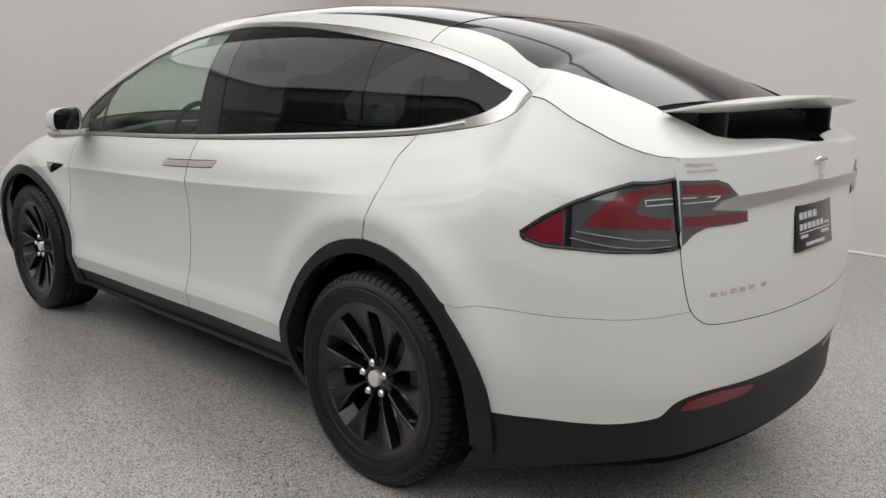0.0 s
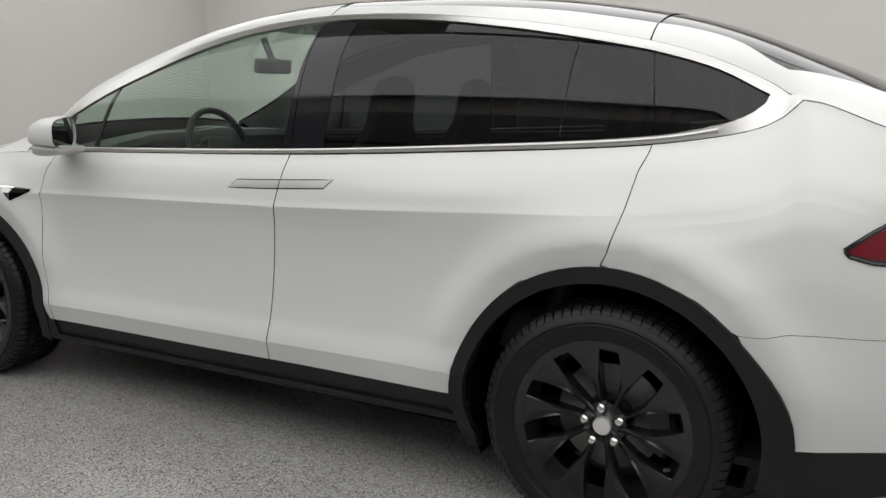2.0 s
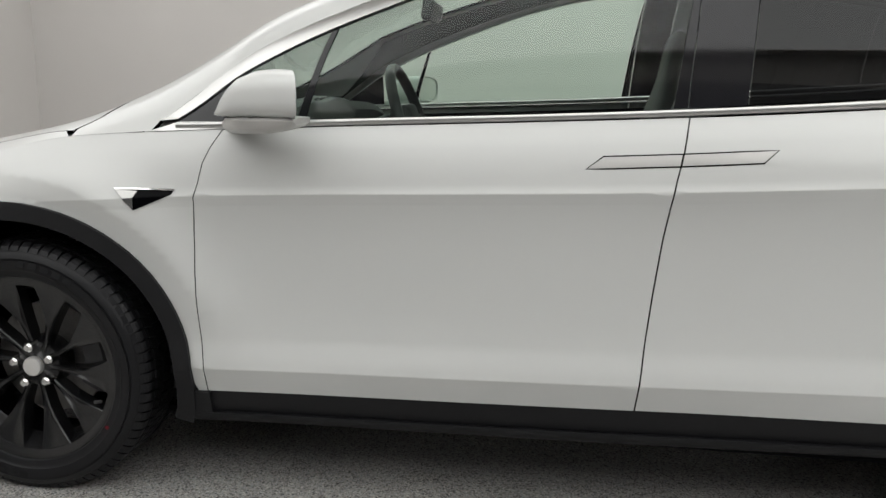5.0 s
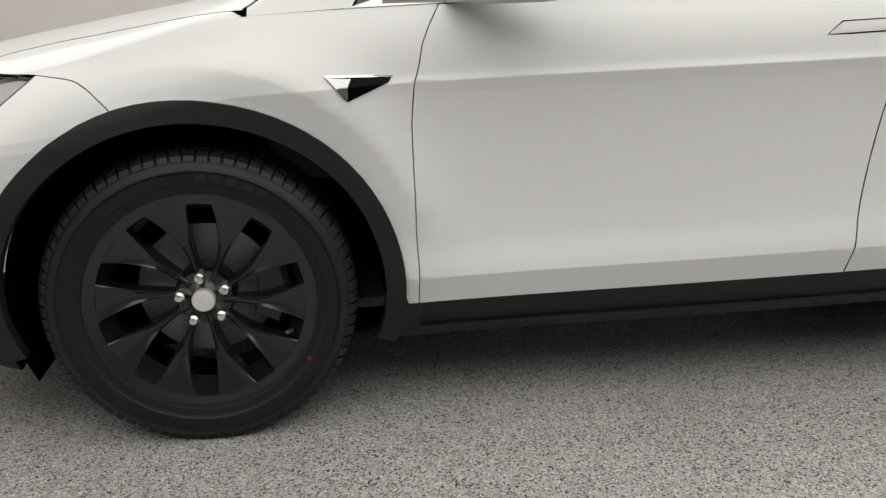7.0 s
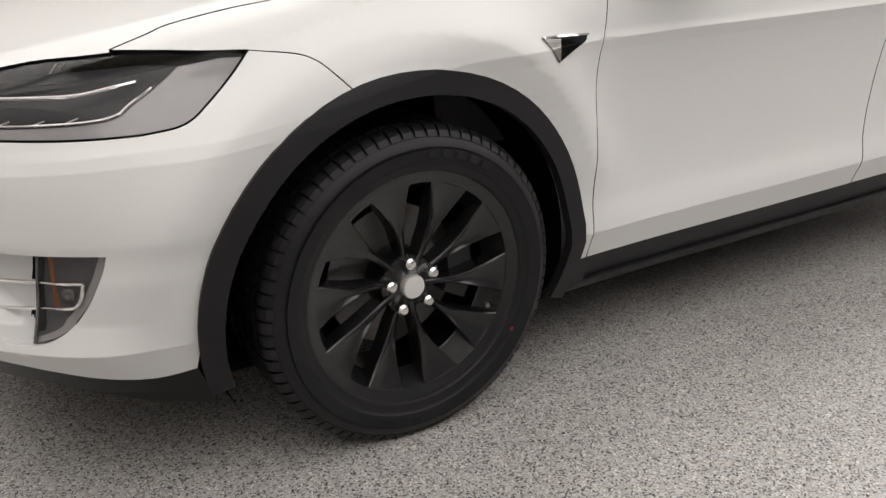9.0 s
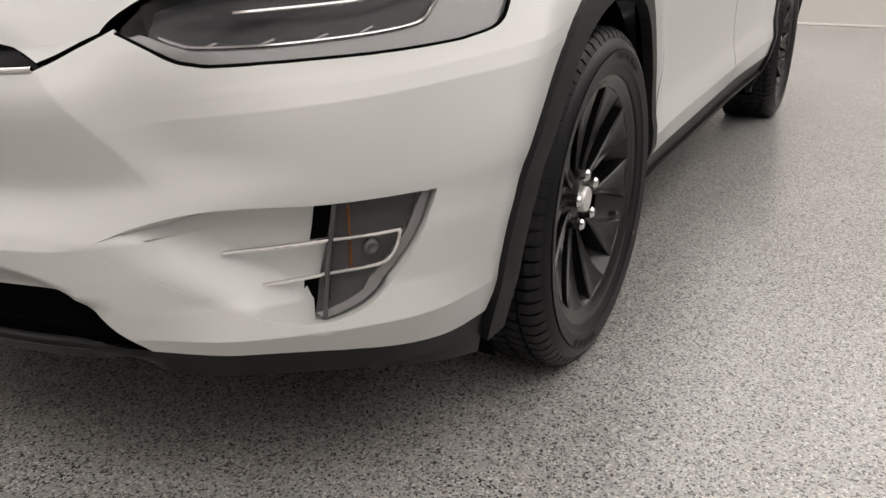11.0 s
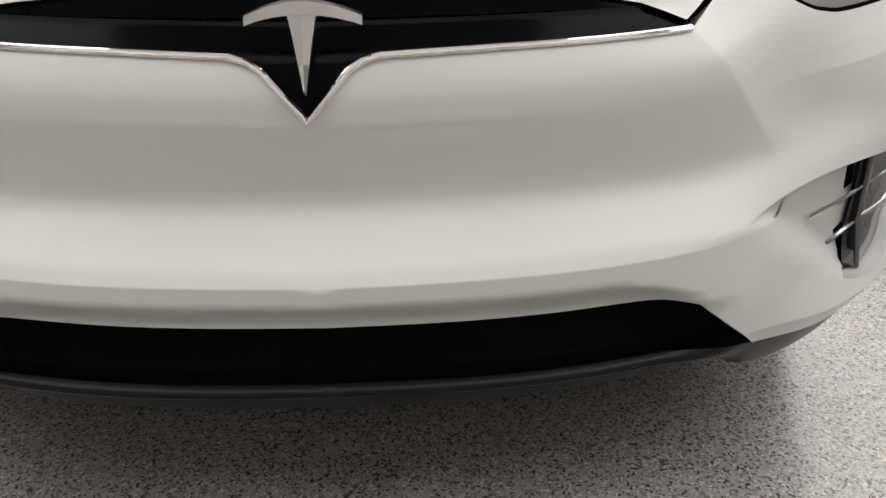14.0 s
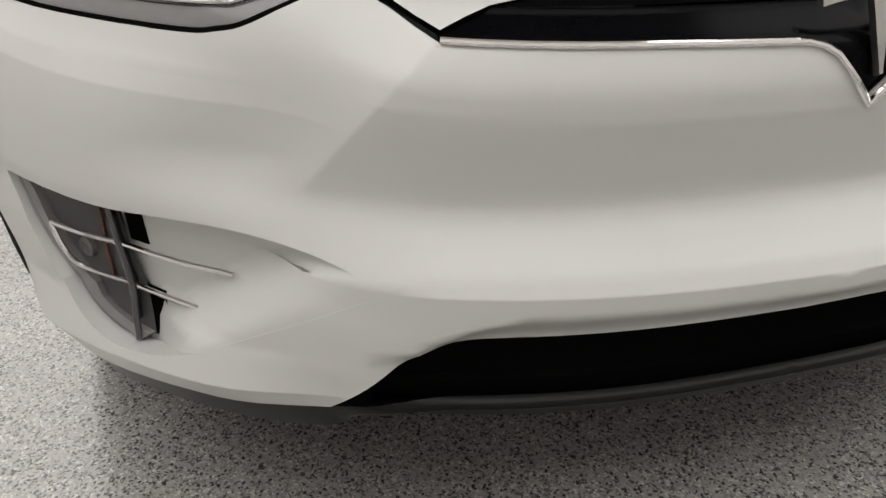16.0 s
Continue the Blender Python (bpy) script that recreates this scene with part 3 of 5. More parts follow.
# seams, from top to bottom
SEAM_F = [sv(-.900, 1.045), sv(-.926, 1.005), sv(-.945, .962), sv(-.955, .912), sv(-.967, .872), sv(-.972, .78), sv(-.970, .667), sv(-.965, .528), sv(-.958, .42), sv(-.956, .325)]
SEAM_B = [sv(.303, 1.108), sv(.291, 1.025), sv(.276, .952), sv(.268, .90), sv(.255, .808), sv(.240, .66), sv(.228, .527), sv(.224, .47), sv(.220, .425), sv(.213, .349)]
SEAM_C = [sv(1.543, 1.200), sv(1.540, 1.175), sv(1.525, 1.127), sv(1.508, 1.017), sv(1.475, .898), sv(1.457, .862)]
for seam in (SEAM_F, SEAM_B, SEAM_C):
    seam[0] = (seam[0][0], 1.0)
SEAM_F[-1], SEAM_B[-1] = (SEAM_F[-1][0], 0.0), (SEAM_B[-1][0], 0.0)
ARCH_FR = arc(HUB_F, ARCH_R, 72, -4.6, 20)      # rear half of the front arch, downwards
ARCH_FF = arc(HUB_F, ARCH_R, 186.5, 108.2, 20)  # front half, upwards
ARCH_RF = arc(HUB_R, ARCH_R, 92.5, 178.5, 24)   # front half of the rear arch, downwards
ARCH_RR = arc(HUB_R, ARCH_R, 44, 92.5, 14)
BUMPER_SEAM_R = rounded([(4.99, .366), (5.109, .352), (5.22, .356), (5.332, .368), (5.40, .378), (5.53, .401), (5.623, .420), (5.729, .436)], 5)
HATCH_SEAM = rounded([(5.666, 1.0), (5.655, .925), (5.682, .677), (5.700, .55), (5.726, .447), (5.767, .393), (5.821, .371), (5.952, .360), (6.186, .352), (S_END, .350)], 5)

for side in SIDES:
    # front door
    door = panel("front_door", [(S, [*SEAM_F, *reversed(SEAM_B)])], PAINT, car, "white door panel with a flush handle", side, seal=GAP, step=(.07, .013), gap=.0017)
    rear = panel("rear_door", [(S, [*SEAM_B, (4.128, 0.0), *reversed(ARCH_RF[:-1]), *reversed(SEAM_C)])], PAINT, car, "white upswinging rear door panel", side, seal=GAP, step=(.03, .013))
    # front fender with its shoulder under the hood's edge
    hood_line = rounded([sy(-1.345, .852), sy(-1.45, .825), sy(-1.59, .784), sy(-1.70, .750), sy(-1.80, .722), (1.226, .355), (1.172, .310), (1.118, .268), (1.074, .232)], 3)
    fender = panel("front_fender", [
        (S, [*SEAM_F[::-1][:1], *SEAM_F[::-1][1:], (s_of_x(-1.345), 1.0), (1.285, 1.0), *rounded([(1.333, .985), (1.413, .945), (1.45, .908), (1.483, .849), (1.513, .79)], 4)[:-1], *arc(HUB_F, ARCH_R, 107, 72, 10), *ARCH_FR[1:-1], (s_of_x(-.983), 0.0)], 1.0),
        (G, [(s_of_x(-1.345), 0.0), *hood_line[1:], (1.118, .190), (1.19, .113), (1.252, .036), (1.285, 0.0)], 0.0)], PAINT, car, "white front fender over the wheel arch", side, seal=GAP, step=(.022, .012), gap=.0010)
    # rear quarter
    lampq = [(5.655, .925), (5.541, .886), (5.479, .838), (5.356, .740), (5.293, .682), (5.227, .612), (5.239, .597), (5.299, .594), (5.364, .606), (5.473, .629), (5.564, .655), (5.682, .677)]
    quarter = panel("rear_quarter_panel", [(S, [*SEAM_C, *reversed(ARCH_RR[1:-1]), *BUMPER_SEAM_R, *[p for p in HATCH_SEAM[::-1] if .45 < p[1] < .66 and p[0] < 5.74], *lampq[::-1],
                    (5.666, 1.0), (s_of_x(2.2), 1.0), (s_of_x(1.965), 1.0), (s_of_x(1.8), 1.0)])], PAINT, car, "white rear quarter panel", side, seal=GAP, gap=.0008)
    panel("tail_lamp", [(off(S, .004), lampq)], SMOKE, car, "smoked and red tail lamp", side, lip=.03)

# lower black trim
WHITE_R = rounded([(5.147, -.002), (5.318, -.004), (5.47, -.006), (5.553, -.002), (5.64, .012), (5.675, .028), (5.718, .080), (5.816, .103), (6.017, .092), (6.2, .086), (S_END, .084)], 4)
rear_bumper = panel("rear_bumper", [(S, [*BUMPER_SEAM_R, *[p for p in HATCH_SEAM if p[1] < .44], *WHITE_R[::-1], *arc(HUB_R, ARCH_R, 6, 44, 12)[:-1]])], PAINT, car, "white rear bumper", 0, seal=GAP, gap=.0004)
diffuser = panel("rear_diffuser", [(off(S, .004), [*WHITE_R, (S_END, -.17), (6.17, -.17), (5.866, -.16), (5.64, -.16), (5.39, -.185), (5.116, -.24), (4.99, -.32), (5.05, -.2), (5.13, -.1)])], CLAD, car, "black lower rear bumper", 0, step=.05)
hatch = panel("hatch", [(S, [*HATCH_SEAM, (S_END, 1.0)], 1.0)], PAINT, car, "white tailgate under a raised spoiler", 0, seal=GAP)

# front bumper with fog recess cut out (a slit leads to the hole)
BOTTOM_F = rounded([(.582, .050), (.70, .036), (.78, .030), (.87, .012), (.965, -.015), (1.08, -.033), (1.165, -.012)], 4)
OPEN_F = rounded([(0, .232), (.216, .234), (.36, .236), (.45, .237), (.4748, .230)], 5)[:-1] + [(.4748, .230), (.511, .168), (.582, .050)]
HEAD_LOW = rounded([(1.335, .985), (1.245, .880), (1.192, .825), (1.13, .812), (1.075, .812), (.898, .827), (.73, .845), (.682, .860), (.645, .886), (.56, .985)], 4)
NOSE = [(.56, 1.0), (.50, .975), (.445, .937), (.335, .935), (.211, .933), (.078, .927), (.060, .918), (.045, .900), (0, .79)]
FOG = rounded([(.50, .402), (.533, .423), (.59, .450), (.68, .471), (.76, .471), (.856, .458), (1.027, .448)], 4) + rounded([(1.027, .446), (1.016, .391), (.99, .30), (.957, .222), (.918, .165), (.881, .138), (.834, .128), (.77, .146), (.70, .197), (.60, .295), (.50, .402)], 4)[1:-1]
k_fog = len(FOG) - 16
bumper = panel("front_bumper", [(S, [*OPEN_F, *BOTTOM_F[1:13], *FOG[k_fog:], *FOG[:k_fog + 1], *BOTTOM_F[12:], *ARCH_FF[1:], *rounded([(1.513, .79), (1.483, .849), (1.45, .908), (1.413, .945), (1.335, .985)], 4)[1:], *HEAD_LOW[1:], *NOSE])],
               PAINT, car, "white front bumper with chrome-finned fog lamp recesses", 0, step=(.03, .016), lip=.045, gap=.0016)

# hood
HOOD_EDGE = rounded([(.535, 0.0), (.57, .075), (.635, .165), (.70, .215), (.87, .262), (.985, .235), (1.07, .205)], 3)
NOSE_TOP = rounded([(0, .46), (.10, .40), (.2, .275), (.274, .179), (.304, .14), (.349, .086), (.392, 0.0)], 3)
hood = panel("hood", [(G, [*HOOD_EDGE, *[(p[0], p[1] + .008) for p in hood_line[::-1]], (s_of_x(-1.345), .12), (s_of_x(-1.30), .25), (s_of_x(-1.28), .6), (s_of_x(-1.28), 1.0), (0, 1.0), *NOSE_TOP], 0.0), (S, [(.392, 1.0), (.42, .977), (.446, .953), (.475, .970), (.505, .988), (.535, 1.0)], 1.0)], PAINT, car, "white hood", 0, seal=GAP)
nose = panel("nose_cone", [(off(S, .006), [*NOSE[2:], (0, 1.0), (.47, 1.0)], 1.0), (off(G, .006), [(0, 0.0), (.42, 0.0), (.36, .11), (.2, .32), (.1, .46), (0, .55)], 0.0)], NOSEBLACK, car, "black nose panel", 0, step=.02)

# glasshouse
GLASS_LOW = [sq(-1.03, 1.066), sq(-.80, 1.075), sq(-.3, 1.098), sq(.214, 1.124), sq(.681, 1.155), sq(1.24, 1.197), sq(1.52, 1.224), sq(1.65, 1.246), sq(1.76, 1.274), sq(1.815, 1.300)]
GLASS_TIP = [sq(1.846, 1.325), sq(1.851, 1.340), sq(1.842, 1.355)]
GLASS_TOP = [sq(1.707, 1.415), sq(1.515, 1.467), sq(1.283, 1.507), sq(1.028, 1.542), sq(.792, 1.565), sq(.487, 1.574), sq(.25, 1.558), sq(-.05, 1.510), sq(-.33, 1.425), sq(-.62, 1.313), sq(-.80, 1.225), sq(-.90, 1.163), sq(-1.03, 1.072)]
CHROME_TOP = [sq(1.93, 1.350), sq(1.851, 1.385), sq(1.699, 1.445), sq(1.502, 1.498), sq(1.224, 1.544), sq(1.007, 1.569), sq(.77, 1.588), sq(.514, 1.596), sq(.25, 1.585), sq(-.05, 1.540), sq(-.34, 1.458), sq(-.64, 1.346), sq(-.833, 1.250), sq(-.973, 1.148), sq(-1.083, 1.066)]
G_LOW, G_TOP = rounded(GLASS_LOW, 5), rounded(GLASS_TIP + GLASS_TOP, 5)
C_TOP = rounded([(s_of_x(1.965), .02)] + CHROME_TOP, 5)


def between(line, x0, x1):
    a, b = sorted((float(s_of_x(x0)), float(s_of_x(x1))))
    return [p for p in line if a < p[0] < b]


def at_s(line, s):
    l = sorted(line)
    return (s, float(np.interp(s, [p[0] for p in l], [p[1] for p in l])))


G_TOPM = [p for p in G_TOP[10:]]
LINES = dict(sail=((-.83, -.83)), vent=((-.70, -.62)), bar=((-.675, -.60)), glass_b=((.262, .335)), seam_b=((.298, .338)), rear_b=((.44, .475)), seam_d=((1.262, 1.284)), seam_c=((1.545, 1.512)))


def cross_line(name):
    """A window divider from the lower to the upper edge of the glass."""
    a, b = (float(s_of_x(x)) for x in LINES[name])
    return [at_s(G_LOW, a), at_s(G_TOPM, b)]


for side in SIDES:
    ring = [(s_of_x(-1.12), 0.0), (s_of_x(-.93), 0.0), (s_of_x(-.3), 0), (s_of_x(.3), 0), (s_of_x(1.0), 0), (s_of_x(1.54), 0), (s_of_x(1.70), 0), (s_of_x(1.824), 0), (s_of_x(1.91), 0), (s_of_x(1.965), 0.0), *C_TOP[1:]]
    hole = [*G_TOP[::-1], *G_LOW[::-1]]
    panel("window_surround", [(G, [*ring, *hole])], CHROME, car, "satin chrome window surround", side, rise=.002, step=.03)
    tube("belt_moulding", (on(G, [(p[0], p[1] * .5) for p in G_LOW[:-7]], .003) * [1, side, 1]).tolist(), .0085, CHROME, car, "satin chrome moulding under the windows", n=12, flat=.55)
    names = [("sail_trim", None, "sail", GLOSSBLACK), ("vent_window", "sail", "vent", GLASSFRONT), ("window_bar", "vent", "bar", GLOSSBLACK), ("front_window", "bar", "glass_b", GLASSFRONT), ("door_pillar_trim", "glass_b", "seam_b", GLOSSBLACK), ("pillar_trim", "seam_b", "rear_b", GLOSSBLACK),
             ("rear_window", "rear_b", "seam_d", GLASSREAR), ("rear_vent_window", "seam_d", "seam_c", GLASSREAR), ("quarter_window", "seam_c", None, GLASSREAR)]
    for nm, a, b, mat in names:
        la = cross_line(a) if a else [G_LOW[0], G_TOP[-1]]
        lb = cross_line(b) if b else None
        if lb:
            out = [la[0], *[p for p in G_LOW if la[0][0] < p[0] < lb[0][0]], lb[0], lb[1], *[p for p in G_TOPM if la[1][0] < p[0] < lb[1][0]], la[1]]
        else:
            out = [la[0], *[p for p in G_LOW if p[0] > la[0][0]], *[p for p in G_TOP if p[0] > la[1][0] or p in G_TOP[:11]], la[1]]
        panel(nm, [(off(G, .004), out)], mat, car, {"front_window": "lightly tinted front door glass", "vent_window": "lightly tinted front door glass", "door_pillar_trim": "gloss black pillar trim"}.get(nm, "dark privacy glass" if mat is GLASSREAR else "gloss black pillar trim"), side, lip=.004, gap=.0015)
    # roof rails
    ROOF_Y = [sy(1.49, .60), sy(1.2, .60), sy(.8, .61), sy(.33, .61), sy(0, .61), sy(-.4, .62), sy(-.8, .64), sy(-1.1, .655), sy(-1.27, .66)]
    sc = [float(s_of_x(1.49)), float(s_of_x(.335))]
    up = [p for p in C_TOP if p[0] < sc[0]]
    panel("roof_rail", [(G, [at_s(C_TOP, sc[1]), *[p for p in C_TOP if p[0] < sc[1]], (s_of_x(-1.10), .004), (s_of_x(-1.2), .0), (s_of_x(-1.338), .0), (s_of_x(-1.338), .12), (s_of_x(-1.296), .25), *[p for p in ROOF_Y[::-1] if p[0] <= sc[1]]])], PAINT, car, "white roof rail and windscreen pillar", side, seal=GAP)
    panel("door_roof_panel", [(G, [at_s(C_TOP, sc[0]), *[p for p in C_TOP if sc[1] < p[0] < sc[0]], at_s(C_TOP, sc[1]), *[p for p in ROOF_Y[::-1] if p[0] >= sc[1] - .01]])], PAINT, car, "white roof edge of the rear door", side, seal=GAP)
    HATCH_IN = rounded([sy(1.49, .60), sy(1.6, .585), sy(1.75, .58), sy(1.95, .565), sy(2.15, .555), sy(2.30, .53)], 4)
    panel("hatch_frame", [(G, [at_s(C_TOP, sc[0]), *[p for p in C_TOP[::-1] if sc[0] < p[0] < s_of_x(1.93)], (s_of_x(1.965), 0.0), (s_of_x(2.2), 0), (s_of_x(2.36), 0), (s_of_x(2.437), 0.0), (5.666, 0.0), (5.9, 0.0), (S_END, 0.0), (S_END, .86), (6.1, .87), (5.9, .87), (5.80, .80), (5.708, .63), (5.639, .575), (5.588, .56), (5.558, .545), (5.53, .53), *HATCH_IN[::-1]], 0.0)], PAINT, car, "white tailgate frame beside the rear glass", side, seal=GAP)

SCREEN = [(p[0], p[1] + .006) for p in ROOF_Y[::-1]]
TINT = float(s_of_x(-.36))
for side in SIDES:
    seam = [float(x) for x in np.linspace(s_of_x(1.925), 5.66, 14)]
    # black strip laid over the closed joint, drawing a shaded gap
    panel("tailgate_seam", [(G, [(x, .0) for x in seam] + [(x, .0065) for x in seam[::-1]])], GAP, car, "dark gap beside the tailgate frame", side, rise=.0008, lip=.0008, gap=0, step=(.03, .01))
panel("windscreen", [(off(G, .006), [(s_of_x(-1.27), 1.0), *[p for p in SCREEN if p[0] < TINT], at_s(SCREEN, TINT), (TINT, 1.0)])], GLASSFRONT, car, "clear lower field of the panoramic windscreen", 0, lip=.0, gap=0)
panel("windscreen_tint", [(off(G, .006), [(TINT, 1.0), at_s(SCREEN, TINT), *[p for p in SCREEN if TINT < p[0] < s_of_x(.3)], at_s(SCREEN, float(s_of_x(.3))), (s_of_x(.3), 1.0)])], GLASSSCREEN, car, "dark tinted upper field of the windscreen", 0, lip=.0, gap=0)
panel("roof_glass", [(off(G, .006), [(s_of_x(.31), 1.0), *[(p[0], p[1] + .006) for p in ROOF_Y[::-1] if p[0] > s_of_x(.32)], (s_of_x(1.5), 1.0)])], GLOSSBLACK, car, "black glass roof", 0, lip=.005)
panel("rear_glass", [(off(G, .008), [(s_of_x(1.51), 1.0), *[(p[0], p[1] + .006) for p in HATCH_IN], (s_of_x(2.33), 1.0)])], GLOSSBLACK, car, "dark rear tailgate glass", 0, lip=.005)

# ---- wheels ----
def wheel(hub, side, tyre_r, turn, name="wheel"):
    """A ten-spoke alloy wheel; its own y axis points outwards."""
    rr, w = .262, .115
    bm = bmesh.new()
    lathe(bm, [(rr + .010, w), (rr + .012, w - .008), (rr - .002, w - .016), (rr - .010, w - .035), (rr - .016, -.10), (rr + .006, -.125), (rr - .004, -.125), (rr - .026, -.10), (rr - .022, w - .06), (.222, w - .078), (.220, w - .074), (.223, w - .070), (rr - .020, w - .020), (rr - .016, w - .011), (rr - .004, w - .006), (rr + .004, w - .001)], 96, close=True)
    # hub with a rim round the cap
    lathe(bm, [(.001, w - .044), (.026, w - .044), (.030, w - .040), (.034, w - .044), (.050, w - .052), (.066, w - .058), (.074, w - .075), (.076, w - .12), (.001, w - .12)], 60)
    ob = part(name, bm, RIM, car, "satin black ten-spoke alloy wheel", sharp=40)
    # one blade, dished between two raised edges and flaring into the rim, then nine copies
    bm = bmesh.new()
    rows = []
    for r, half, depth in ((.040, .20, .048), (.056, .130, .048), (.075, .090, .047), (.10, .078, .044), (.13, .088, .039), (.16, .114, .033), (.19, .148, .026), (.215, .172, .020), (.235, .192, .014), (.247, .205, .0105), (.257, .213, .0095)):
        centre = radians(9 - 7 * (r - .04) / .216)
        flat = .3 + .7 * smooth(.262, .20, r) * smooth(.04, .09, r)
        bevel = 1 - .0026 / (half * r)
        rows.append([(r, centre + half * u, w - depth - dz * flat) for u, dz in ((-1.01, .034), (-1, .0042), (-bevel, .0), (-.5, .005), (0, .007), (.5, .005), (bevel, .0), (1, .0042), (1.01, .034))])
    top = [[bm.verts.new((r * math.cos(a), y, r * math.sin(a))) for r, a, y in row] for row in rows]
    low = [[bm.verts.new((r * math.cos(a), y - .014, r * math.sin(a))) for r, a, y in row] for row in rows]
    last = len(rows[0]) - 1
    for g in (top, low):
        for p, q in zip(g, g[1:]):
            for i in range(last):
                bm.faces.new((p[i], p[i + 1], q[i + 1], q[i]))
    for i in range(len(top) - 1):
        for j in (0, last):
            bm.faces.new((top[i][j], top[i + 1][j], low[i + 1][j], low[i][j]))
    for g in (0, -1):
        for i in range(last):
            bm.faces.new((top[g][i], top[g][i + 1], low[g][i + 1], low[g][i]))
    spoke = part("spoke", bm, RIM, ob, sharp=24)
    for k in range(1, 10):
        copy_thing(spoke, pose(0, 0, 0, 0, 36 * k, 0))
    # tyre
    bm = bmesh.new()
    R2, h = tyre_r, .134
    prof = [(rr + .004, w - .012), (rr + .012, w + .004), (rr + .022, w + .008), (rr + .030, w + .010), (rr + .034, w + .0135), (rr + .060, w + .018), (R2 - .050, w + .014), (R2 - .044, w + .016), (R2 - .030, w + .0105), (R2 - .023, w + .003), (R2 - .014, w - .008), (R2 - .010, w - .018)]
    lathe(bm, prof, 120)
    lathe(bm, [(R2 - .010, w - .018), (R2 - .010, -.11), (R2 - .03, -.135), (rr + .06, -.142), (rr + .01, -.13), (rr - .005, -.12)], 120)
    for v in bm.verts:
        v.co.z = max(v.co.z, -hub[1] + .001)   # flattened where it stands
    tyre = part("tyre", bm, RUBBER, ob, "black road tyre with a blocked tread", sharp=30)
    bm = bmesh.new()
    n = 76
    for k in range(n):
        a = 2 * math.pi * k / n
        for y0, y1, da, skew in ((w - .078, w - .044, .4, .02), (w - .125, w - .086, 0, 0), (w - .168, w - .133, .4, -.02), (-.118, -.085, 0, -.012)):
            b = a + da * 2 * math.pi / n
            m = pose(0, 0, 0, 0, math.degrees(-b) + 90, 0)
            width = 2 * math.pi * R2 / n * .80
            vs = []
            shoulder = .008 if y1 > w - .01 else 0
            for z in (R2 - .0105, R2 - .0005):
                for (xx, yy) in ((-.5, y0), (.5, y0), (.5, y1), (-.5, y1)):
                    zz = z - (shoulder if yy == y1 and z > R2 - .005 else 0)
                    vs.append(bm.verts.new(m @ Vector((xx * width + skew * (yy - y0) / .03 * .4, yy, zz))))
            for f in ((4, 5, 6, 7), (0, 1, 5, 4), (1, 2, 6, 5), (2, 3, 7, 6), (3, 0, 4, 7)):
                bm.faces.new([vs[i] for i in f])
        # shoulder blocks, which turn down onto the sidewall
        outer = ((R2 - .001, w - .036), (R2 - .0015, w - .018), (R2 - .005, w - .010), (R2 - .012, w - .001), (R2 - .024, w + .006))
        inner = ((R2 - .011, w - .036), (R2 - .011, w - .018), (R2 - .014, w - .012), (R2 - .019, w - .006), (R2 - .027, w + .001))
        half = math.pi / n * .80
        cols = [[bm.verts.new((r * math.cos(a + e), y, r * math.sin(a + e))) for r, y in line] for line in (outer, inner) for e in (-half, half)]
        for i in range(4):
            for p, q in ((0, 1), (0, 2), (1, 3)):
                bm.faces.new((cols[p][i], cols[q][i], cols[q][i + 1], cols[p][i + 1]))
        for i in (0, 4):
            bm.faces.new((cols[0][i], cols[1][i], cols[3][i], cols[2][i]))
    for v in bm.verts:
        v.co.z = max(v.co.z, -hub[1] + .001)
    tagged(part("tread", bm, RUBBER, ob, smooth=False), kind="stuff")
    # raised bars on the sidewall in place of the lettering
    for start in (turn, turn + 180):
        for k in range(5):
            bm = bmesh.new()
            a0, a1 = radians(start + k * 6.6), radians(start + k * 6.6 + 4.4)
            rows = []
            for r, yy in ((R2 - .048, w + .0172), (R2 - .066, w + .0200)):
                rows.append([bm.verts.new((r * math.cos(a), yy, r * math.sin(a))) for a in np.linspace(a0, a1, 4)])
            for i in range(3):
                bm.faces.new((rows[0][i], rows[0][i + 1], rows[1][i + 1], rows[1][i]))
            part("sidewall_bar", bm, LETTER, ob, "dark grey raised sidewall bar", smooth=False)
    # cap, nuts, brake
    bm = bmesh.new()
    lathe(bm, [(.0005, w - .022), (.018, w - .0225), (.026, w - .025), (.0285, w - .030), (.0285, w - .045)], 40)
    part("hub_cap", bm, CAPM, ob, "brushed silver hub cap")
    for k in range(5):
        a = 2 * math.pi * k / 5 + radians(83)
        bm = bmesh.new()
        lathe(bm, [(.0005, w - .020), (.009, w - .0215), (.0135, w - .027), (.0145, w - .062)], 12)
        bmesh.ops.translate(bm, vec=(.0575 * math.cos(a), 0, .0575 * math.sin(a)), verts=bm.verts)
        part("lug_nut", bm, NUT, ob, "bright chrome lug nut", sharp=25)
    bm = bmesh.new()
    lathe(bm, [(.07, -.01), (.168, -.01), (.168, -.036), (.07, -.036)], 72, close=True)
    part("brake_disc", bm, STEEL, ob, "bare steel brake disc", sharp=30)
    bm = bmesh.new()
    rows = []
    for a in np.linspace(radians(154), radians(206), 9):
        rows.append([bm.verts.new((r * math.cos(a), y, r * math.sin(a))) for r, y in ((.125, .005), (.13, .03), (.19, .035), (.205, .02), (.205, -.05), (.125, -.05))])
    for p, q in zip(rows, rows[1:]):
        for i in range(6):
            bm.faces.new((p[i], p[(i + 1) % 6], q[(i + 1) % 6], q[i]))
    bm.faces.new(rows[0]), bm.faces.new(rows[-1])
    part("brake_caliper", bm, CALIPER, ob, "dark grey brake caliper")
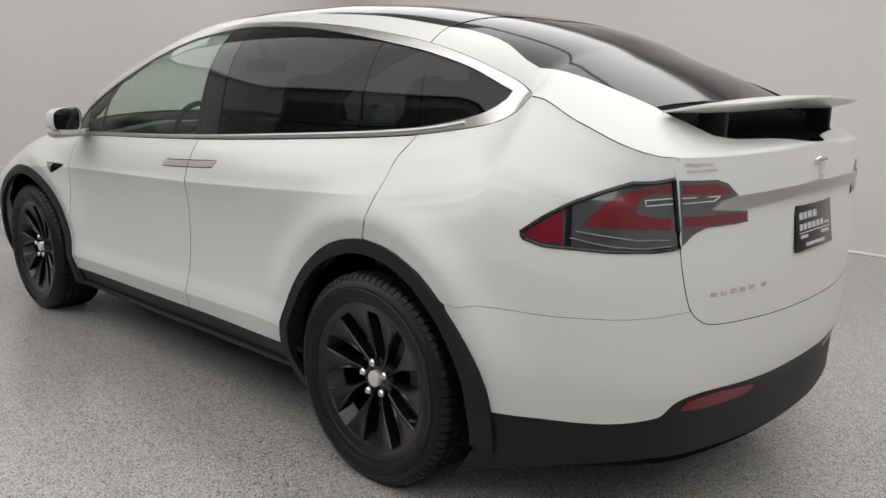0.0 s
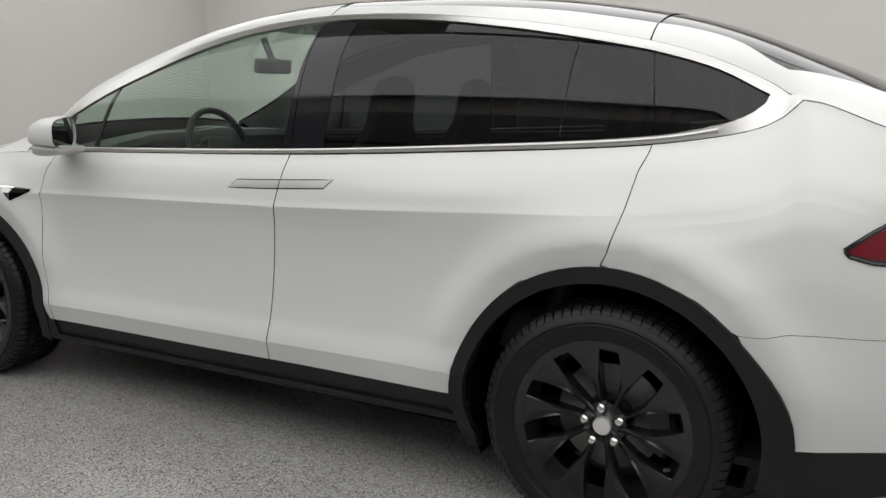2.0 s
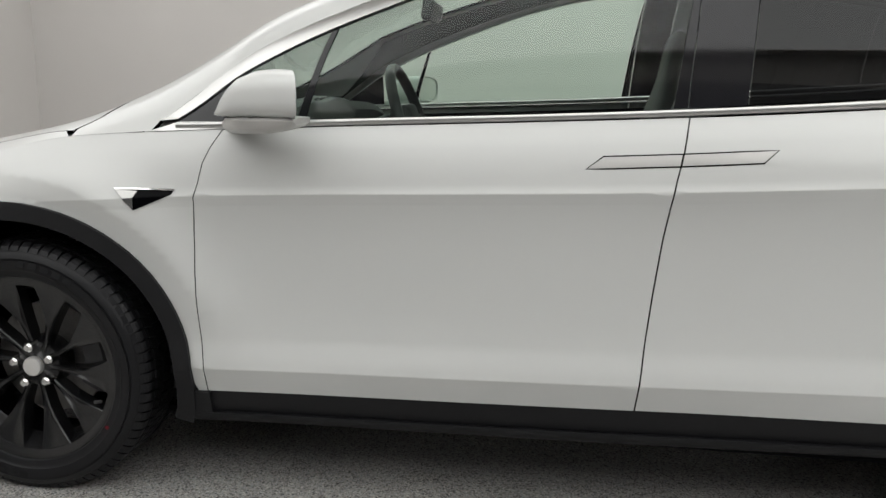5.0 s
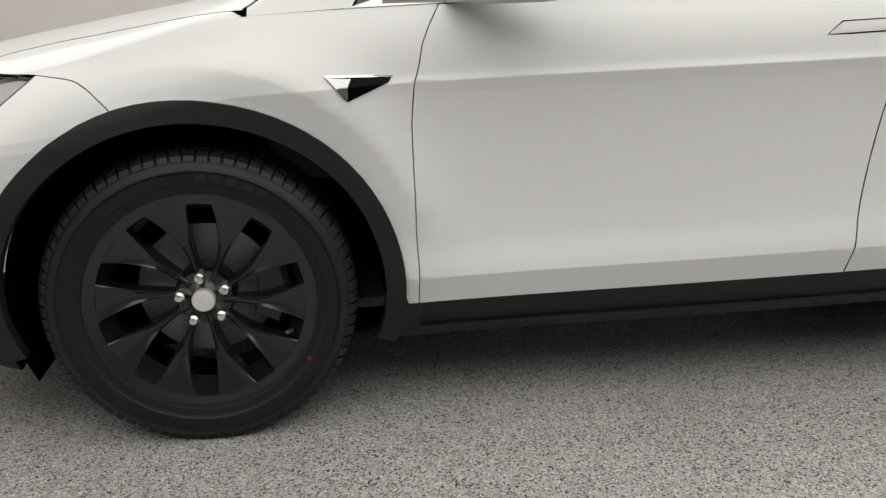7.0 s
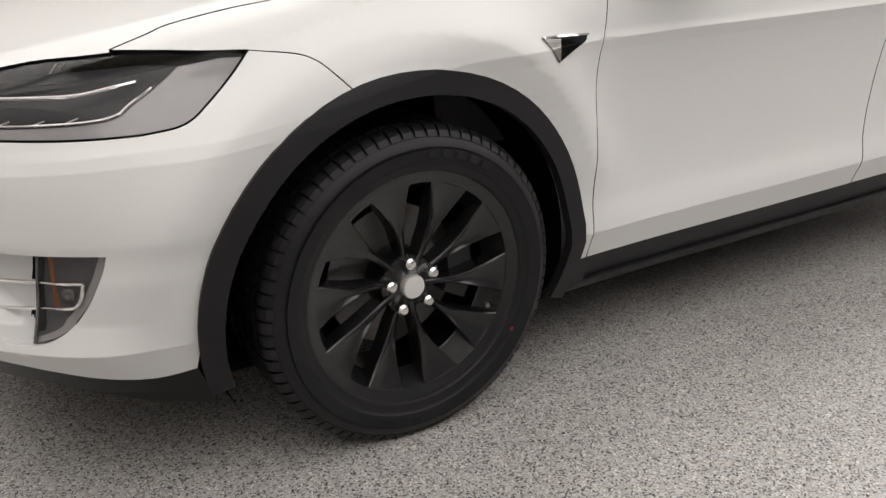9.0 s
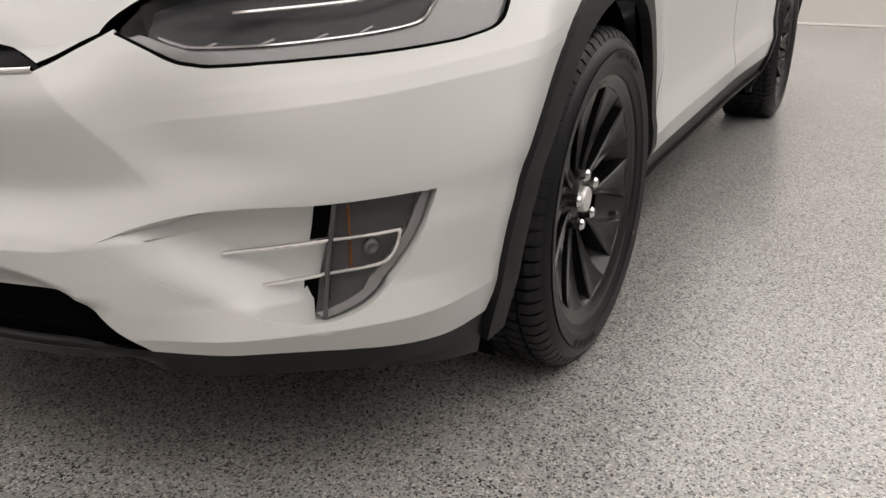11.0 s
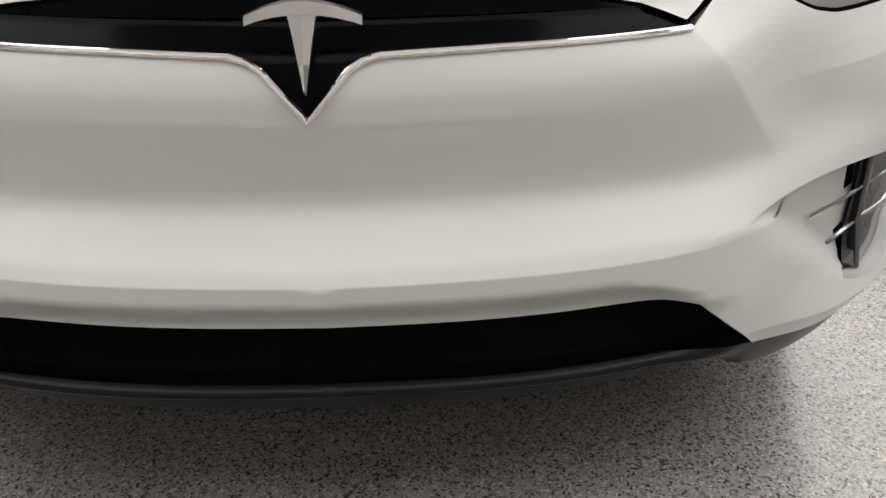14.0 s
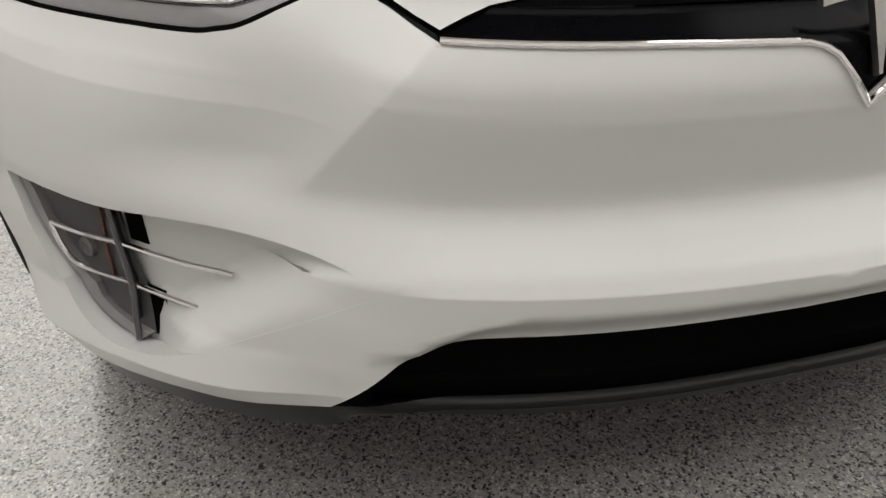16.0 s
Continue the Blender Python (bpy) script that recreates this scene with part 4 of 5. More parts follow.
    tube("valve", [(.225 * math.cos(radians(204)), w - .03, .225 * math.sin(radians(204))), (.214 * math.cos(radians(204)), w - .012, .214 * math.sin(radians(204)))], .005, STEEL, ob)
    bm = bmesh.new()
    lathe(bm, [(.0004, 0), (.006, -.0005)], 12)
    dot = part("paint_dot", bm, REDDEEP, ob, "small red paint dot")
    dot.matrix_local = pose(.287 * math.cos(radians(211)), w + .0185, .287 * math.sin(radians(211)))
    y = -(.845 if hub[0] < 0 else .855) * side
    ob.matrix_local = pose(hub[0], y, hub[1], 0, 0, 180 if side == 1 else 0)
    return ob


for hub in (HUB_F, HUB_R):
    for side in SIDES:
        wheel(hub, side, hub[1] + .010, 92 if hub is HUB_F else 26)

# ---- cladding, sills, wells and the dark shell behind the gaps ----
for side in SIDES:
    for nm, hub, a0, a1 in (("front_arch_cladding", HUB_F, -17, 196), ("rear_arch_cladding", HUB_R, -12, 203)):
        panel(nm, [(S, [*arc(hub, ARCH_R + .004, a0, a1, 44, .185), *arc(hub, .451, a1, a0, 44, .185)])], CLAD, car, "black plastic wheel arch cladding", side, rise=.013, lip=.025, gap=0, step=.03)
    foot = [sv(x, z) for x, z in ((-1.052, .262), (-1.018, .318), (-.985, .324), (-.950, .322), (-.950, .205), (-1.070, .200), (-1.066, .235))]
    panel("arch_foot", [(off(S, lambda s, v: -.009 + 10 * np.minimum(v + .10, 0) ** 2), foot)], CLAD, car, "black plastic foot of the arch cladding", side, gap=0, lip=.02, step=(.02, .012))
    panel("rocker_panel", [(off(S, .003), [(s_of_x(-.985), .0), (s_of_x(.995), .0), (s_of_x(.995), -.094), (s_of_x(-.985), -.094)])], CLAD, car, "black plastic sill strip", side, gap=0)
    panel("rocker_rail", [(off(S, lambda s, v: -.012 + 10 * (v + .105) ** 2), [(s_of_x(-1.035), -.092), (s_of_x(1.0), -.092), (s_of_x(.97), -.175), (s_of_x(-1.03), -.175)])], CLAD, car, "black plastic sill rail", side, gap=0, lip=.02, step=(.06, .008))
    # wheel wells
    for hub in (HUB_F, HUB_R):
        bm = bmesh.new()
        rows = []
        for y in (.905, .88, .56):
            rows.append([bm.verts.new((hub[0] + .455 * math.cos(radians(a)), -side * y, hub[1] + .455 * math.sin(radians(a)))) for a in np.linspace(-17, 206, 40)])
        for p, q in zip(rows, rows[1:]):
            for i in range(39):
                bm.faces.new((p[i], p[i + 1], q[i + 1], q[i]))
        bm.faces.new(rows[-1])
        part("wheel_well", bm, GAP, car, "dark wheel well liner")
    # shell
    hull = off(S, .028)
    panel("side_shell", [(hull, [(s_of_x(-.96), -.1), (s_of_x(.97), -.1), (s_of_x(.985), .2), (s_of_x(1.2), .58), (s_of_x(1.48), .66), (s_of_x(1.8), .52), (s_of_x(1.97), .3), (s_of_x(2.03), -.1), (5.3, -.2), (5.62, -.2), (5.66, .95),
                          (s_of_x(2.2), .97), (s_of_x(1.965), .98), (s_of_x(1.0), .98), (s_of_x(-1.0), .98), (s_of_x(-1.3), .98), (1.335, .94), (s_of_x(-1.65), .76), (s_of_x(-1.3), .74), (s_of_x(-1.05), .3)])], SHELL, car, "dark inner body shell", side, lip=0, gap=0, step=.08)
panel("front_shell", [(off(S, .085), [(0, -.1), (.6, -.1), (1.1, -.15), (1.14, .3), (1.3, .72), (1.33, .9), (1.2, .98), (.6, .98), (0, .97)])], SHELL, car, "dark inner nose shell", 0, lip=0, gap=0, step=.06)
panel("rear_shell", [(off(S, .028), [(5.62, -.2), (S_END, -.2), (S_END, .97), (5.66, .97)])], SHELL, car, "dark inner tail shell", 0, lip=0, gap=0, step=.08)
bm = bmesh.new()
box(bm, -1.9, 1.88, -.78, .78, .185, .21, bevel=.01)
box(bm, -2.2, -1.905, -.55, .55, .205, .22, bevel=.004)
part("underbody", bm, SHELL, car, "dark flat underbody")

# black lip under the front bumper
LIP_TOP = rounded([(0, .058), (.22, .058), (.40, .058), (.52, .055), (.582, .050)], 5)
lip_roll = lambda s, v: .002 + 22 * (v - .034) ** 2 * (1 - smooth(.45, .60, s))
front_lip = panel("front_lip", [(off(S, lip_roll), [*LIP_TOP, *BOTTOM_F[1:], *rounded([(1.20, -.20), (1.115, -.17), (.868, -.088), (.682, -.068), (.52, -.028), (.4, -.014), (.2, -.006), (0, -.004)], 4)])], LIPBLACK, car, "black plastic lip under the front bumper", 0, step=.012, lip=.06, gap=.0005)
# dark inlet behind the lower opening, 
panel("lower_grille", [(off(S, .034), [(0, .30), (.46, .30), (.52, .22), (.62, .02), (.3, .0), (0, .0)])], GAP, car, "black lower air inlet", 0, lip=0, step=.05)

# nose trim and badge
line = [tuple(np.array(a) + (np.array(b) - np.array(a)) * k / 6) for a, b in zip(NOSE[2:], NOSE[3:]) for k in range(6)] + [NOSE[-1]]
strip = on(S, line, .003).tolist()
tube("nose_trim", strip + [(x, -y, z) for x, y, z in strip[::-1][1:]], .0037, BRIGHT, car, "thin bright chrome nose trim")
bm = bmesh.new()
prev = None
for k, w in ((0, .001), (.35, .0055), (.7, .010), (1, .0145)):
    at = Vector((-2.494, 0, .689)).lerp(Vector((-2.478, 0, .766)), k)
    l, r, m = at + Vector((0, -w, 0)), at + Vector((0, w, 0)), at + Vector((-.003, 0, .002))
    cur = [bm.verts.new(l), bm.verts.new(m), bm.verts.new(r), bm.verts.new(r + Vector((.008, 0, -.004))), bm.verts.new(l + Vector((.008, 0, -.004)))]
    if prev:
        for i in range(5):
            bm.faces.new((prev[i], prev[(i + 1) % 5], cur[(i + 1) % 5], cur[i]))
    else:
        bm.faces.new(cur)
    prev = cur
bm.faces.new(prev)
badge = part("nose_badge", bm, CHROME, car, "chrome wedge badge with a curved bar", sharp=20)
bm = bmesh.new()
rows = []
for u in np.linspace(-1, 1, 13):
    y = .060 * u
    x, z = -2.477 + .014 * u * u, .772 - .014 * u * u
    rows.append([bm.verts.new((x + dx, y, z + dz * (1 - .35 * abs(u)))) for dx, dz in ((-.006, -.007), (-.004, .007), (.006, .009), (.004, -.005))])
for p, q in zip(rows, rows[1:]):
    for i in range(4):
        bm.faces.new((p[i], p[(i + 1) % 4], q[(i + 1) % 4], q[i]))
bm.faces.new(rows[0]), bm.faces.new(rows[-1])
part("badge_bar", bm, CHROME, badge)

# ---- lamps ----
HEAD_IN = rounded([(1.19, 1.0), (1.133, .950), (1.085, .908), (1.062, .885), (1.016, .877), (.909, .880), (.786, .889), (.692, .908), (.662, .924), (.595, .985)], 4)
HEAD_MID = rounded([(1.10, .975), (1.04, .972), (.96, .966), (.84, .975), (.74, .985)], 4)
for side in SIDES:
    top = [(.56, 1.0), (.9, 1.0), (1.1, 1.0), (1.28, 1.0)]
    gtop = [(.56, 0.0), *[(p[0] + .004, p[1] - .012) for p in HOOD_EDGE[6:]], (1.115, .178), (1.187, .102), (1.248, .026), (1.28, 0.0)]
    gin = [(.60, 0.0), *[(p[0] + .004, p[1] - .006) for p in HOOD_EDGE[6:]], (1.12, .18), (1.20, .09), (1.27, 0.0)]
    lens = panel("headlamp", [(off(S, .004), [*HEAD_LOW, *top], 1.0), (off(G, .004), gtop, 0.0)], LENS, car, "clear headlamp cover with a dark interior", side, gap=.006, lip=.006, step=.03)
    panel("bezel", [(off(S, .014), [*HEAD_LOW, *HEAD_IN[::-1], (1.28, 1.0)])], LAMPGREY, lens, "pale grey headlamp bezel", side, gap=.005, lip=.02, step=.03)
    panel("housing", [(off(S, .032), [*HEAD_IN, (.60, 1.0), (.9, 1.0)], 1.0), (off(G, .032), gin, 0.0)], SMOKEDARK, lens, "dark grey headlamp housing", side, lip=0, gap=0, step=.03)
    # black bar laid in the headlamp's gap in place of its shade
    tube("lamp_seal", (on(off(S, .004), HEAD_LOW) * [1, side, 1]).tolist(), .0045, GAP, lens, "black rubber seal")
    tube("light_guide", (on(off(S, .012), HEAD_IN[4:-2]) * [1, side, 1]).tolist(), .0028, BRIGHT, lens, "bright light guide line")
    for x, z in ((.70, .906), (.79, .890), (.875, .882), (.955, .880)):
        tube("lamp_fin", (on(off(S, .026), [(x - .013, z + .012), (x + .013, z + .024)]) * [1, side, 1]).tolist(), .0014, HANDLE, lens, "small bright fin in the lamp")
    tube("brow_line", (on(off(S, .014), HEAD_MID) * [1, side, 1]).tolist(), .0035, BRIGHT, lens, "bright chrome brow line")

# fog lamp recess: flush at its lower edge, deep at the upper
low_v = curve([.50, .60, .70, .77, .834, .90, 1.03], [.402, .295, .197, .146, .128, .14, .18])
deep = lambda s, v: .0003 + .050 * np.maximum(smooth(.0, 1, np.clip((v - low_v(s)) / np.interp(s, [.5, .70, .80], [.24, .17, .10]), 0, 1)), smooth(.73, .845, s)) * smooth(.50, .68, s)
lens_deep = lambda more: (lambda s, v: more + np.interp(s, [.84, 1.02], [.030, .006]))
for side in SIDES:
    rec = panel("fog_recess", [(off(S, deep), FOG)], PAINT, car, "white recess round the fog lamp", side, lip=0, gap=-.005, step=.015)
    FOGL = [(.876, .445), (1.022, .446), *rounded([(1.012, .391), (.986, .30), (.953, .226), (.915, .172), (.878, .144), (.848, .130)], 4)]
    fog = panel("fog_lamp", [(off(S, lens_deep(0)), FOGL)], LENS, car, "clear fog lamp cover with chrome fins", side, lip=.004, gap=.001, step=.03)
    panel("fog_housing", [(off(S, lens_deep(.014)), [(.876, .445), *[(p[0] - .014, p[1] + .010) for p in FOGL[1:]]])], SMOKEGREY, fog, "dark fog lamp housing", side, lip=.0, gap=0, step=.03)
    panel("fog_bezel", [(off(S, lens_deep(.004)), [*FOGL[1:], *[(p[0] - .012, p[1] + .016) for p in FOGL[:1:-1]], (1.011, .446)])], LAMPGREY, fog, "grey fog lamp rim", side, lip=.01, gap=0, step=.03)
    bm = bmesh.new()
    rows = []
    for v in (.43, .36, .30, .235):
        a0, b0 = on(off(S, .031), [(.895, v)])[0] * [1, side, 1], on(off(S, .040), [(.895, v)])[0] * [1, side, 1]
        rows.append([bm.verts.new(a0), bm.verts.new(b0 + np.array([.034, .0, 0])), bm.verts.new(b0 + np.array([.034, side * .0015, 0])), bm.verts.new(a0 + np.array([0, side * .0015, 0]))])
    for p, q in zip(rows, rows[1:]):
        for j in range(4):
            bm.faces.new((p[j], p[(j + 1) % 4], q[(j + 1) % 4], q[j]))
    bm.faces.new(rows[0]), bm.faces.new(rows[-1])
    wall = bmesh.new()
    rows = []
    for v in (.445, .36, .25, .17):
        at = float(np.interp(v, [.13, .25, .36, .445], [.849, .857, .866, .875])) + .001
        a0, b0 = on(off(S, .030), [(at, v)])[0] * [1, side, 1], on(off(S, .046), [(at, v)])[0] * [1, side, 1]
        rows.append([wall.verts.new(a0), wall.verts.new(b0 + np.array([.034, .0, 0])), wall.verts.new(b0 + np.array([.034, side * .003, 0])), wall.verts.new(a0 + np.array([0, side * .003, 0]))])
    for p, q in zip(rows, rows[1:]):
        for j in range(4):
            wall.faces.new((p[j], p[(j + 1) % 4], q[(j + 1) % 4], q[j]))
    part("divider_plate", wall, SMOKEDARK, fog, "dark divider plate", smooth=False)
    part("amber_reflector", bm, AMBER, fog, "amber side reflector", smooth=False)
    bm = bmesh.new()
    lathe(bm, [(.0005, .0), (.008, .003), (.013, .0), (.015, -.006)], 24)
    pr = part("fog_projector", bm, STEEL, fog, "small round fog projector")
    c = on(off(S, .026), [(.93, .30)])[0] * [1, side, 1]
    d = Vector(normal_of(S, np.array([.925]), np.array([.315]))[0] * [1, side, 1])
    pr.matrix_local = Matrix.Translation(c) @ d.to_track_quat("Y", "Z").to_matrix().to_4x4()
    # black sheets just proud of the recess paint the dark of uncut slots
    for poly in ([(.845, .436), (.876, .440), (.866, .338), (.835, .338)], [(.822, .222), (.857, .226), (.848, .136), (.816, .143)]):
        panel("vent_slot", [(off(S, .0485), poly)], GAP, rec, "black vent slot", side, lip=.004, gap=0, step=.03)
    tube("divider", (on(off(S, .029), [(.875, .445), (.866, .35), (.857, .24), (.848, .130)]) * [1, side, 1]).tolist(), .004, SMOKE, fog, "dark grey divider blade")
    proud = lambda s, v: np.interp(s, [.70, .76, .87, .97], [.037, .033, .033, .012])
    up_fin = on(off(S, proud), rounded([(.700, .333), (.75, .336), (.82, .339), (.90, .343), (.972, .351)], 5)) * [1, side, 1]
    lo_fin = on(off(S, proud), rounded([(.744, .223), (.80, .231), (.864, .239), (.92, .249), (.949, .262), (.965, .30), (.972, .351)], 5)) * [1, side, 1]
    tube("chrome_fin", up_fin.tolist(), .0035, BRIGHT, fog, "thin chrome fin")
    tube("chrome_fin", lo_fin.tolist(), .0035, BRIGHT, fog, "thin chrome fin")

# tail lamps: red bands, clear light guides and dark lower blades on the smoked lens
for side in SIDES:
    lamp = [o for o in car.children if o.name.startswith("tail_lamp")][0 if side == 1 else 1]
    tube("lamp_rim", (on(off(S, .001), [tuple(np.array(a) + (np.array(b) - np.array(a)) * k / 4) for a, b in zip(lampq, lampq[1:] + lampq[:1]) for k in range(4)] + lampq[:1]) * [1, side, 1]).tolist(), .006, GLOSSBLACK, lamp, "gloss black lamp rim")
    panel("end_reflector", [(off(S, .001), [(5.232, .612), (5.293, .676), (5.350, .728), (5.352, .668), (5.356, .614), (5.30, .601), (5.242, .602)])], REDDEEP, lamp, "dark red end reflector", side, lip=.003, gap=.003)
    panel("lamp_bar", [(off(S, .001), [(5.356, .738), (5.374, .752), (5.380, .61), (5.360, .610)])], GLOSSBLACK, lamp, "gloss black bar beside the reflector", side, lip=.003, gap=.001)
    panel("red_band", [(off(S, .002), [(5.405, .690), (5.428, .735), (5.468, .790), (5.53, .855), (5.59, .886), (5.650, .905), (5.650, .872), (5.60, .868), (5.57, .850), (5.553, .81), (5.553, .787), (5.60, .784), (5.653, .789), (5.654, .742), (5.56, .728), (5.48, .708)])], REDLENS, lamp, "red light band", side, lip=.002, gap=.001)
    for a, b in (((5.575, .838), (5.652, .858)), ((5.580, .820), (5.652, .838))):
        tube("light_guide", (on(S, [a, b], .001) * [1, side, 1]).tolist(), .0016, PALE, lamp, "thin pale light guide")
    tube("light_guide", (on(S, [(5.575, .838), (5.578, .820)], .001) * [1, side, 1]).tolist(), .0016, PALE, lamp)
    for a in (((5.39, .668), (5.46, .678), (5.56, .693), (5.65, .708)), ((5.375, .642), (5.44, .645), (5.50, .652), (5.58, .668), (5.655, .686))):
        tube("lower_blade", (on(S, a, .001) * [1, side, 1]).tolist(), .002, STEEL, lamp, "grey lower lamp blade")
    hl = panel("hatch_lamp", [(S, [(5.668, .922), (5.80, .920), (5.845, .903), (5.895, .852), (5.815, .838), (5.788, .808), (5.94, .792), (5.945, .748), (5.768, .744), (5.722, .722), (5.688, .682)])], SMOKE, hatch, "smoked and red inner tail lamp", side, rise=.003, lip=.006, gap=.001)
    panel("red_band", [(S, [(5.680, .906), (5.80, .905), (5.832, .893), (5.862, .862), (5.80, .862), (5.682, .872)])], REDLENS, hl, "red light band", side, rise=.0045, lip=.002, gap=.001)
    panel("red_band", [(S, [(5.684, .792), (5.78, .790), (5.933, .786), (5.935, .755), (5.78, .752), (5.688, .748)])], REDLENS, hl, "red light band", side, rise=.0045, lip=.002, gap=.001)
    for a, b in (((5.680, .858), (5.812, .858)), ((5.683, .838), (5.790, .842)), ((5.812, .858), (5.790, .842))):
        tube("light_guide", (on(S, [a, b], .005) * [1, side, 1]).tolist(), .0016, PALE, hl, "thin pale light guide")
    panel("bumper_reflector", [(off(S, .002), rounded([(5.735, .032), (5.762, .066), (5.86, .080), (5.95, .072), (6.08, .050), (6.05, .020), (5.95, .018), (5.82, .022), (5.735, .032)], 3))], REDDEEP, diffuser, "long red bumper reflector", side, lip=.003, gap=0)

# ---- tailgate trim ----
panel("hatch_strip", [(S, [(5.782, .808), (5.818, .842), (5.89, .856), (6.12, .862), (S_END, .866), (S_END, .822), (6.12, .814), (5.92, .802)])], CHROME, hatch, "satin chrome strip across the tailgate", 0, rise=.008, lip=.012)
bm = bmesh.new()
box(bm, -.006, .004, -.1525, .1525, -.076, .076, bevel=.004)
plate = part("number_plate", bm, GLOSSBLACK, hatch, "black dealer plate with pale unreadable lettering bars")
plate.matrix_local = pose(2.557, 0, .946, 0, -9, 0)
for y0, y1, z0, z1 in ((-.125, -.095, .024, .046), (-.088, -.060, .024, .046), (-.052, -.020, .024, .046), (-.012, .020, .024, .046), (-.125, -.100, -.010, .010), (-.093, -.068, -.010, .010), (-.060, -.030, -.010, .010), (-.022, .006, -.010, .010), (.014, .042, -.010, .010), (.050, .075, -.010, .010), (.085, .125, -.008, .000), (-.13, .13, -.020, -.017), (-.12, -.06, -.036, -.026), (.05, .12, -.036, -.026), (-.08, .08, -.064, -.053)):
    bm = bmesh.new()
    box(bm, .0042, .0052, y0, y1, z0, z1)
    part("lettering_bar", bm, PALE, plate, smooth=False)
for k in range(6):
    s0 = 5.795 + .043 * k + (.02 if k == 5 else 0)
    panel("badge_bar", [(S, [(s0, .482), (s0 + .026, .480), (s0 + .027, .497), (s0 + .001, .499)])], BRIGHT, hatch, "small chrome badge bar", 1, rise=.003, lip=.003, gap=0)
for k, (a, b, v0, v1) in enumerate(((5.685, 5.735, .967, .980), (5.74, 5.785, .968, .981), (5.69, 5.74, .948, .957), (5.745, 5.80, .950, .959))):
    panel("sticker_bar", [(S, [(a, v0), (b, v0), (b + .004, v1), (a + .004, v1)])], HANDLE, hatch, "grey sticker bar", 1, rise=.0012, lip=.001, gap=0)
bm = bmesh.new()
rows = []
for z, w in ((1.090, .002), (1.11, .006), (1.14, .011), (1.150, .014)):
    rows.append([bm.verts.new((x, y, z)) for x, y in ((2.567, -w), (2.572, 0), (2.567, w), (2.555, w), (2.555, -w))])
for p, q in zip(rows, rows[1:]):
    for i in range(5):
        bm.faces.new((p[i], p[(i + 1) % 5], q[(i + 1) % 5], q[i]))
bm.faces.new(rows[0]), bm.faces.new(rows[-1])
rb = part("tail_badge", bm, BRIGHT, hatch, "chrome wedge badge with a curved bar", sharp=20)
tube("badge_bar", [(2.563 - .004 * u * u, .045 * u, 1.160 - .008 * u * u) for u in np.linspace(-1, 1, 9)], .006, BRIGHT, rb)

# spoiler, raised on two struts over a dark well
panel("spoiler_well", [(off(G, .035), [(s_of_x(2.30), 1.0), (s_of_x(2.30), .4), (5.60, .4), (5.70, .45), (5.80, .3), (S_END, .3), (S_END, 1.0)])], SHELL, car, "dark well under the spoiler", 0, lip=0, gap=0)
bm = bmesh.new()
grid = []
for u in np.linspace(-1, 1, 33):
    y = .575 * u
    e = 1 - abs(u) ** 5
    x0, x1 = 2.315 - .010 * u * u, 2.315 + (.215 + .012 * (1 - u * u)) * (.55 + .45 * e) + .0
    zf, zt = 1.322 - .016 * u * u, 1.350 - .024 * u * u
    col = []
    for k, t in enumerate(np.linspace(0, 1, 9)):
        col.append((x0 + (x1 - x0) * t, y, zf + (zt - zf) * t + .012 * math.sin(math.pi * t) * e))
    under = [(x, yy, z - (.006 + .034 * math.sin(math.pi * min(1, max(0, (x - x0) / (x1 - x0)))) ** .7 * e)) for x, yy, z in col[::-1]]
    grid.append([bm.verts.new(p) for p in col + under])
n = len(grid[0])
for p, q in zip(grid, grid[1:]):
    for i in range(n):
        bm.faces.new((p[i], p[(i + 1) % n], q[(i + 1) % n], q[i]))
bm.faces.new(grid[0]), bm.faces.new(grid[-1])
spoiler = part("spoiler", bm, PAINT, car, "white raised rear spoiler wing", sharp=60)
for y in (-.42, .42):
    bm = bmesh.new()
    box(bm, 2.345, 2.43, y - .012, y + .012, 1.19, 1.335, bevel=.004)
    part("strut", bm, CLAD, spoiler, "black spoiler strut")

